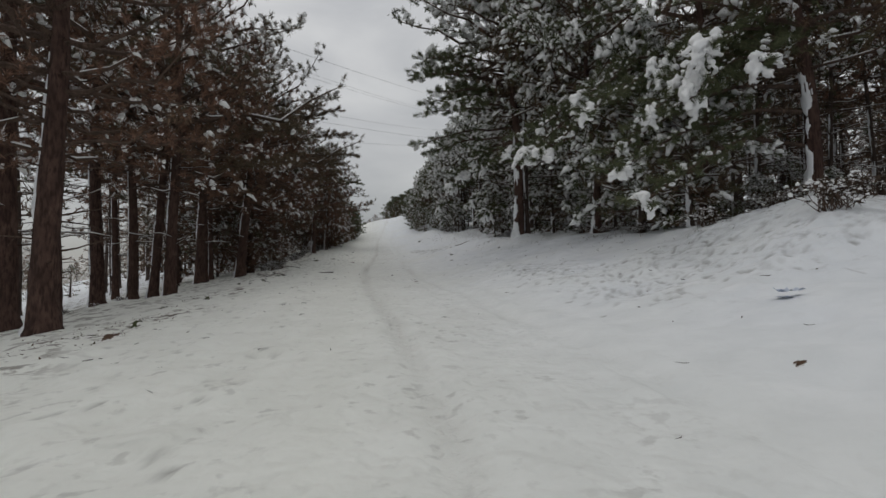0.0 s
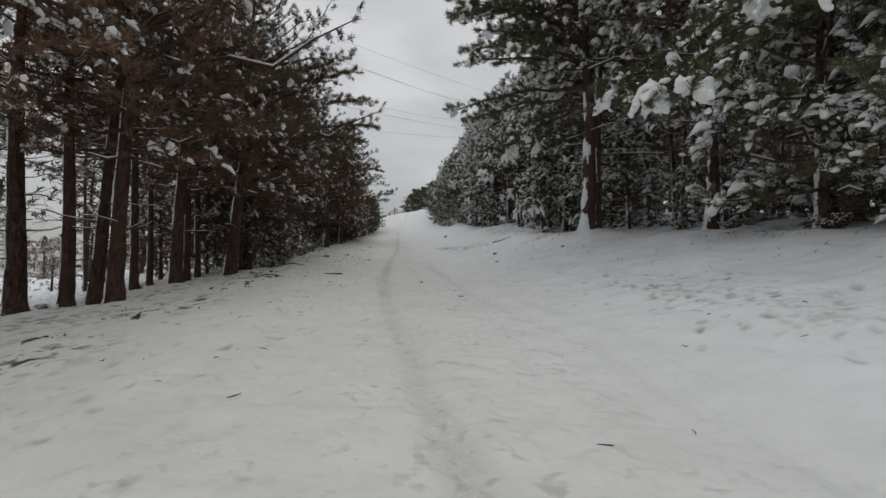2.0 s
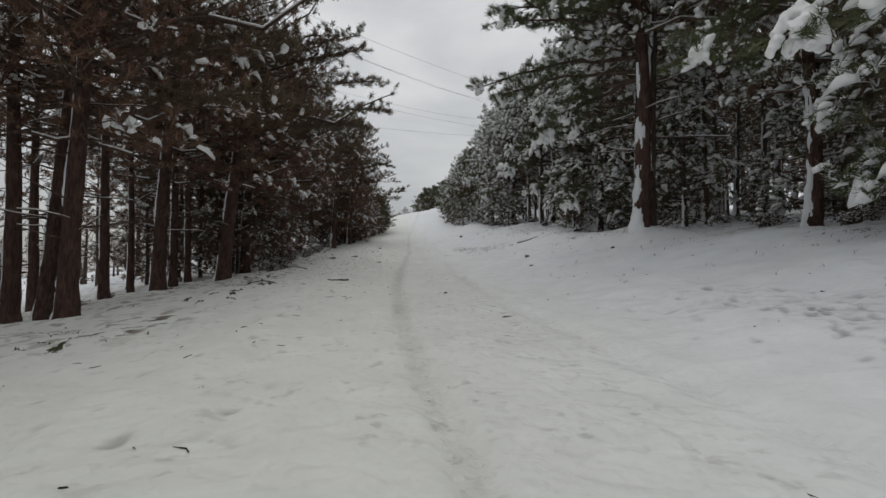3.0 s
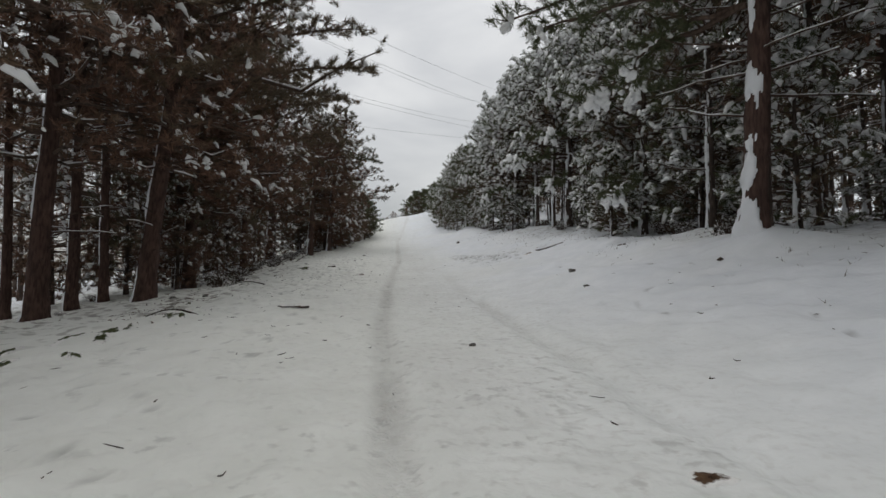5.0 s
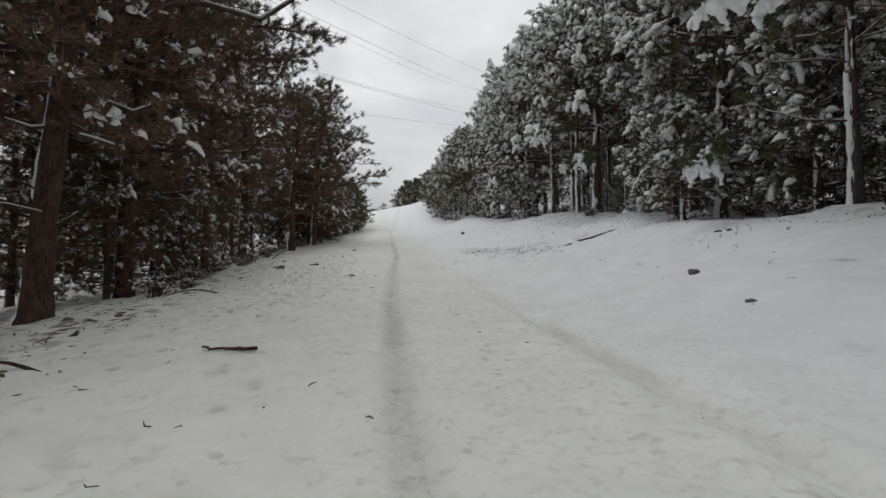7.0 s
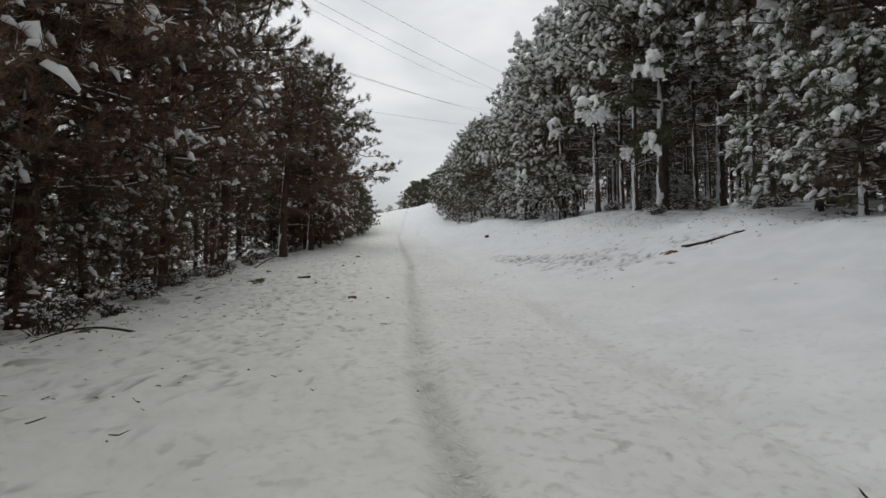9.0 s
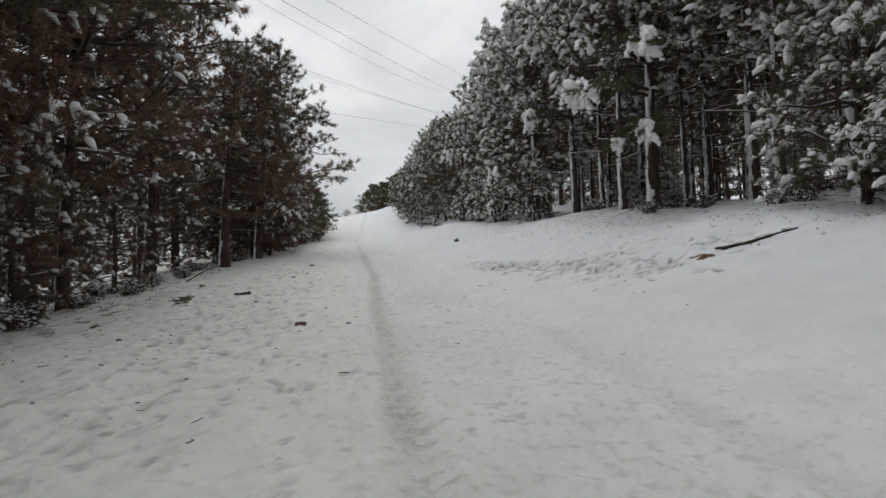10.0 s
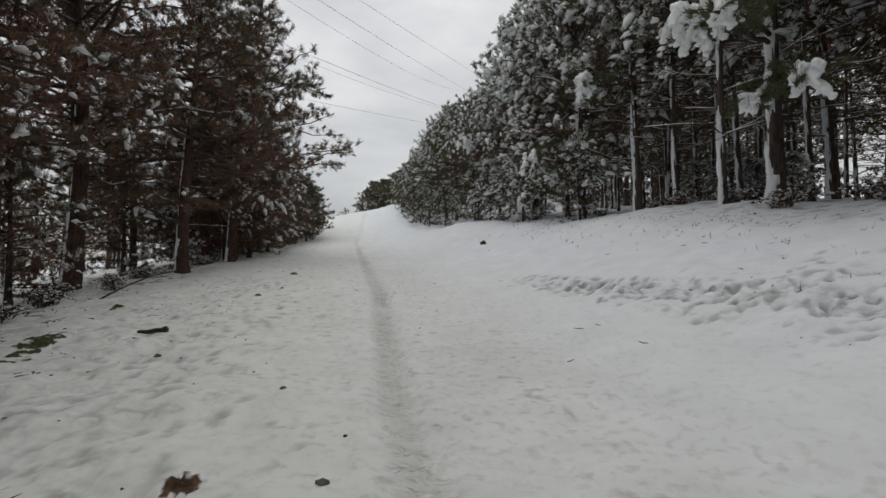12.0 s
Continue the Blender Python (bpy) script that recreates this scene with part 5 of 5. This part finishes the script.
SOIL_LABEL, MOSS_LABEL = "patch of bare brown soil showing through snow", "patch of dark green moss and leaves in the snow"
drape("soil_patch", 29.85, 5.1, 0.62, 0.34, 20, SOIL_SNOW, 21, SOIL_LABEL, "soil", "soil patches", 0.03)
drape("soil_patch", 30.54, -0.65, 0.24, 0.2, 30, SOIL_SNOW, 24, SOIL_LABEL, "soil", "soil patches", 0.03)
# the dark of a hole with a brown leaf, laid as a patch
drape("soil_patch", 14.93, 1.53, 0.16, 0.22, 0, SOIL_SNOW, 52, SOIL_LABEL, "soil", "soil patches", 0.012)
# a small pit's dark, laid as a brown patch
drape("soil_patch", 3.34, 3.18, 0.07, 0.1, 0, SOIL_SNOW, 53, SOIL_LABEL, "soil", "soil patches", 0.012)
for s, d, long, wide, turn, seed in ((34.5, -3.15, 1.9, 0.55, -12, 23), (21.8, -3.55, 1.0, 0.28, -25, 24), (18.8, -3.4, 0.25, 0.2, 0, 25), (20.6, -3.9, 0.9, 0.3, -10, 27), (8.6, -3.9, 0.8, 0.3, -20, 28), (36.2, -3.8, 0.9, 0.3, -15, 30), (20.3, -4.25, 0.9, 0.16, 0, 31), (20.1, -3.75, 0.7, 0.2, -20, 32), (20.9, -3.8, 0.8, 0.14, -15, 33), (22.3, -4.0, 0.5, 0.16, -30, 34), (21.7, -3.35, 0.7, 0.16, -35, 35), (19.4, -4.5, 0.9, 0.2, -8, 36), (18.4, -3.9, 0.8, 0.18, -10, 37), (24.5, -4.2, 0.8, 0.16, -12, 39), (28.8, -4.2, 0.9, 0.2, -12, 40), (32.4, -3.9, 0.9, 0.18, -10, 41), (37.6, -3.5, 0.9, 0.2, -12, 42), (10.5, -4.3, 0.9, 0.25, -12, 43), (12.6, -4.6, 0.8, 0.2, -10, 44), (14.6, -4.2, 0.8, 0.2, -14, 45), (9.3, -4.6, 0.9, 0.3, -8, 46)):
    drape("moss_patch", s, d, long, wide, turn, MOSS_SNOW if seed != 28 else SOIL_SNOW, seed, MOSS_LABEL if seed != 28 else "patch of brown leaf litter showing through snow", "moss" if seed != 28 else "leaves", "moss patches", 0.025)


def fallen_log():
    heap, white = Heap(), Heap()
    rng = np.random.RandomState(31)
    a, e = np.array(spot(29.98, 5.45)), np.array(spot(29.22, 6.15))
    t = np.linspace(0, 1, 10)[:, None]
    pts = a + (e - a) * t + rng.normal(0, 0.006, (10, 3))
    pts[:, 2] = 0.3 * pts[:, 2] + 0.7 * np.array([spot(29.98 - 0.76 * q, 5.45 + 0.7 * q)[2] - 0.005 for q in t[:, 0]])
    tube(heap, pts, 0.036 * (1 - 0.4 * t[:, 0]), 8)
    blobs(white, pts[[3, 5, 6, 8]] + [0.0, 0.04, 0.035], np.full(4, 0.075), rng, 2, 0.08, 0.4)
    top = tagged(new("fallen_log"), "dark fallen log half buried in bank snow", "log")
    part("log", heap.mesh("log", WET_WOOD), top)
    part("snow_cap", white.mesh("snow_cap", SNOW_TREE), top)


fallen_log()


def dead_pole(s, d, s2, d2, rise, label):
    heap = Heap()
    a, e = np.array(spot(s, d)), np.array(spot(s2, d2)) + [0, 0, rise]
    t = np.linspace(0, 1, 7)[:, None]
    tube(heap, a + (e - a) * t + np.array([0, 0, 0.12]) * np.sin(t * 3.14) - [0, 0, 0.02], 0.02 * (1 - 0.6 * t[:, 0]), 6)
    tagged(new("dead_branch", heap.mesh("dead_branch", WET_WOOD)), label, "branch", "dead branches at the verge")


dead_pole(38.6, -4.2, 42.0, -3.6, 0.25, "thin dead branch lying along the verge")
dead_pole(30.5, -4.6, 31.5, -5.6, 0.3, "thin dead branch leaning into the brambles")
dead_pole(28.5, -3.4, 28.0, -4.4, 0.05, "thin dead branch lying along the verge")
dead_pole(21.9, -3.1, 22.2, -4.1, 0.03, "thin dead branch lying along the verge")

scrap = Heap()
scrap_rng = np.random.RandomState(3)
gx, gy = np.meshgrid(np.linspace(-0.12, 0.12, 7), np.linspace(-0.09, 0.09, 6), indexing="ij")
gh = 0.05 + 0.05 * scrap_rng.rand(7, 6)
idx = np.arange(42).reshape(7, 6)
scrap.add(np.stack([gx, gy, gh], -1), np.stack([idx[:-1, :-1], idx[1:, :-1], idx[1:, 1:], idx[:-1, 1:]], -1).reshape(-1, 4))
scrap.add(np.stack([gx, gy, gh * 0.3 - 0.02], -1), np.stack([idx[:-1, :-1], idx[:-1, 1:], idx[1:, 1:], idx[1:, :-1]], -1).reshape(-1, 4))
lay("plastic_scrap", scrap.mesh("plastic_scrap", PAPER), 4.72, 4.4, "crumpled pale blue plastic scrap on the snow", "litter")


def small_debris():
    rng = np.random.RandomState(8)
    heap = Heap()
    for k in range(260):
        s = rng.uniform(1, 46)
        d = rng.choice([rng.normal(-2.6, 1.1), rng.uniform(-2, 4), rng.normal(5.2, 0.9)], p=[0.5, 0.25, 0.25])
        x, y, z = spot(s, d)
        a, ln = rng.uniform(0, 6.28), rng.uniform(0.03, 0.13) * (1 if rng.rand() < 0.95 else 1.5)
        o = np.array([np.cos(a), np.sin(a), 0.0]) * ln
        m = np.array([x, y, z + 0.003])
        tube(heap, [m - o / 2, m + rng.normal(0, 0.015, 3) * [1, 1, 0.3], m + o / 2 + [0, 0, 0.01]], np.array([0.003, 0.005, 0.002]) * rng.uniform(0.6, 1.4), 4)
    for k in range(150):  # dark flakes standing in for the shade of deep prints
        s, d = (rng.uniform(24, 43), rng.normal(-1.8, 0.9)) if k % 3 else (rng.uniform(5, 36), rng.uniform(3.3, 6.4))
        m, a, ln = np.array(spot(s, d)) + [0, 0, 0.006], rng.uniform(0, 6.28), rng.uniform(0.008, 0.022)
        q = a + np.sort(rng.uniform(0, 6.28, 6))
        rim = np.stack([np.cos(q) * ln * 1.3, np.sin(q) * ln, rng.uniform(0.0, 0.012, 6)], -1) + m
        heap.add(np.concatenate([rim, [m + [0, 0, 0.014]]]), [(i, (i + 1) % 6, 6) for i in range(6)])
    tagged(new("twig_debris", heap.mesh("twig_debris", WET_WOOD)), "small dark twigs and needles, and dark flakes among the prints", "twigs", kind="stuff")
    heap = Heap()
    n = 2200
    s, d = rng.uniform(4, 60, n), rng.normal(-4.6, 0.55, n)
    s = np.concatenate([s, rng.uniform(8, 45, 900)])
    d = np.concatenate([d, rng.normal(7.4, 0.5, 900)])
    keep = wave(s, d, 1.6, 41) > 0.0
    s, d = s[keep], d[keep]
    x, y = at(s, d)
    c = np.stack([x, y, surface(s, d) + 0.012], -1)
    a = unit(rng.normal(0, 1, (len(c), 3)) * [1, 1, 0.35])
    e = unit(np.cross(a, rng.normal(0, 0.3, (len(c), 3)) + [0, 0, 1.0]))
    ln, w = rng.uniform(0.02, 0.055, (len(c), 1)), rng.uniform(0.006, 0.016, (len(c), 1))
    v = np.stack([c - a * ln, c + e * w, c + a * ln, c - e * w], 1)
    heap.add(v.reshape(-1, 3), np.arange(4 * len(c)).reshape(-1, 4))
    stalks = Heap()
    s, d = rng.uniform(7, 46, 700), rng.normal(6.9, 1.0, 700)
    keep = wave(s, d, 2.1, 43) > 0.05
    s, d = s[keep], d[keep]
    x, y = at(s, d)
    c = np.stack([x, y, surface(s, d) + 0.02], -1)
    tufts(stalks, c, rng.normal(0, 0.35, (len(c), 3)) + [0, 0, 1.0], rng, 5, 0.1, 0.004, 0.7)
    tagged(new("grass_stubble", stalks.mesh("grass_stubble", DRY_LEAF, False)), "dry grass stalks poking through the bank snow", "grass", kind="stuff")
    tagged(new("leaf_litter", heap.mesh("leaf_litter", SOIL, False)), "brown dead leaves scattered along the verges", "leaves", kind="stuff")


small_debris()
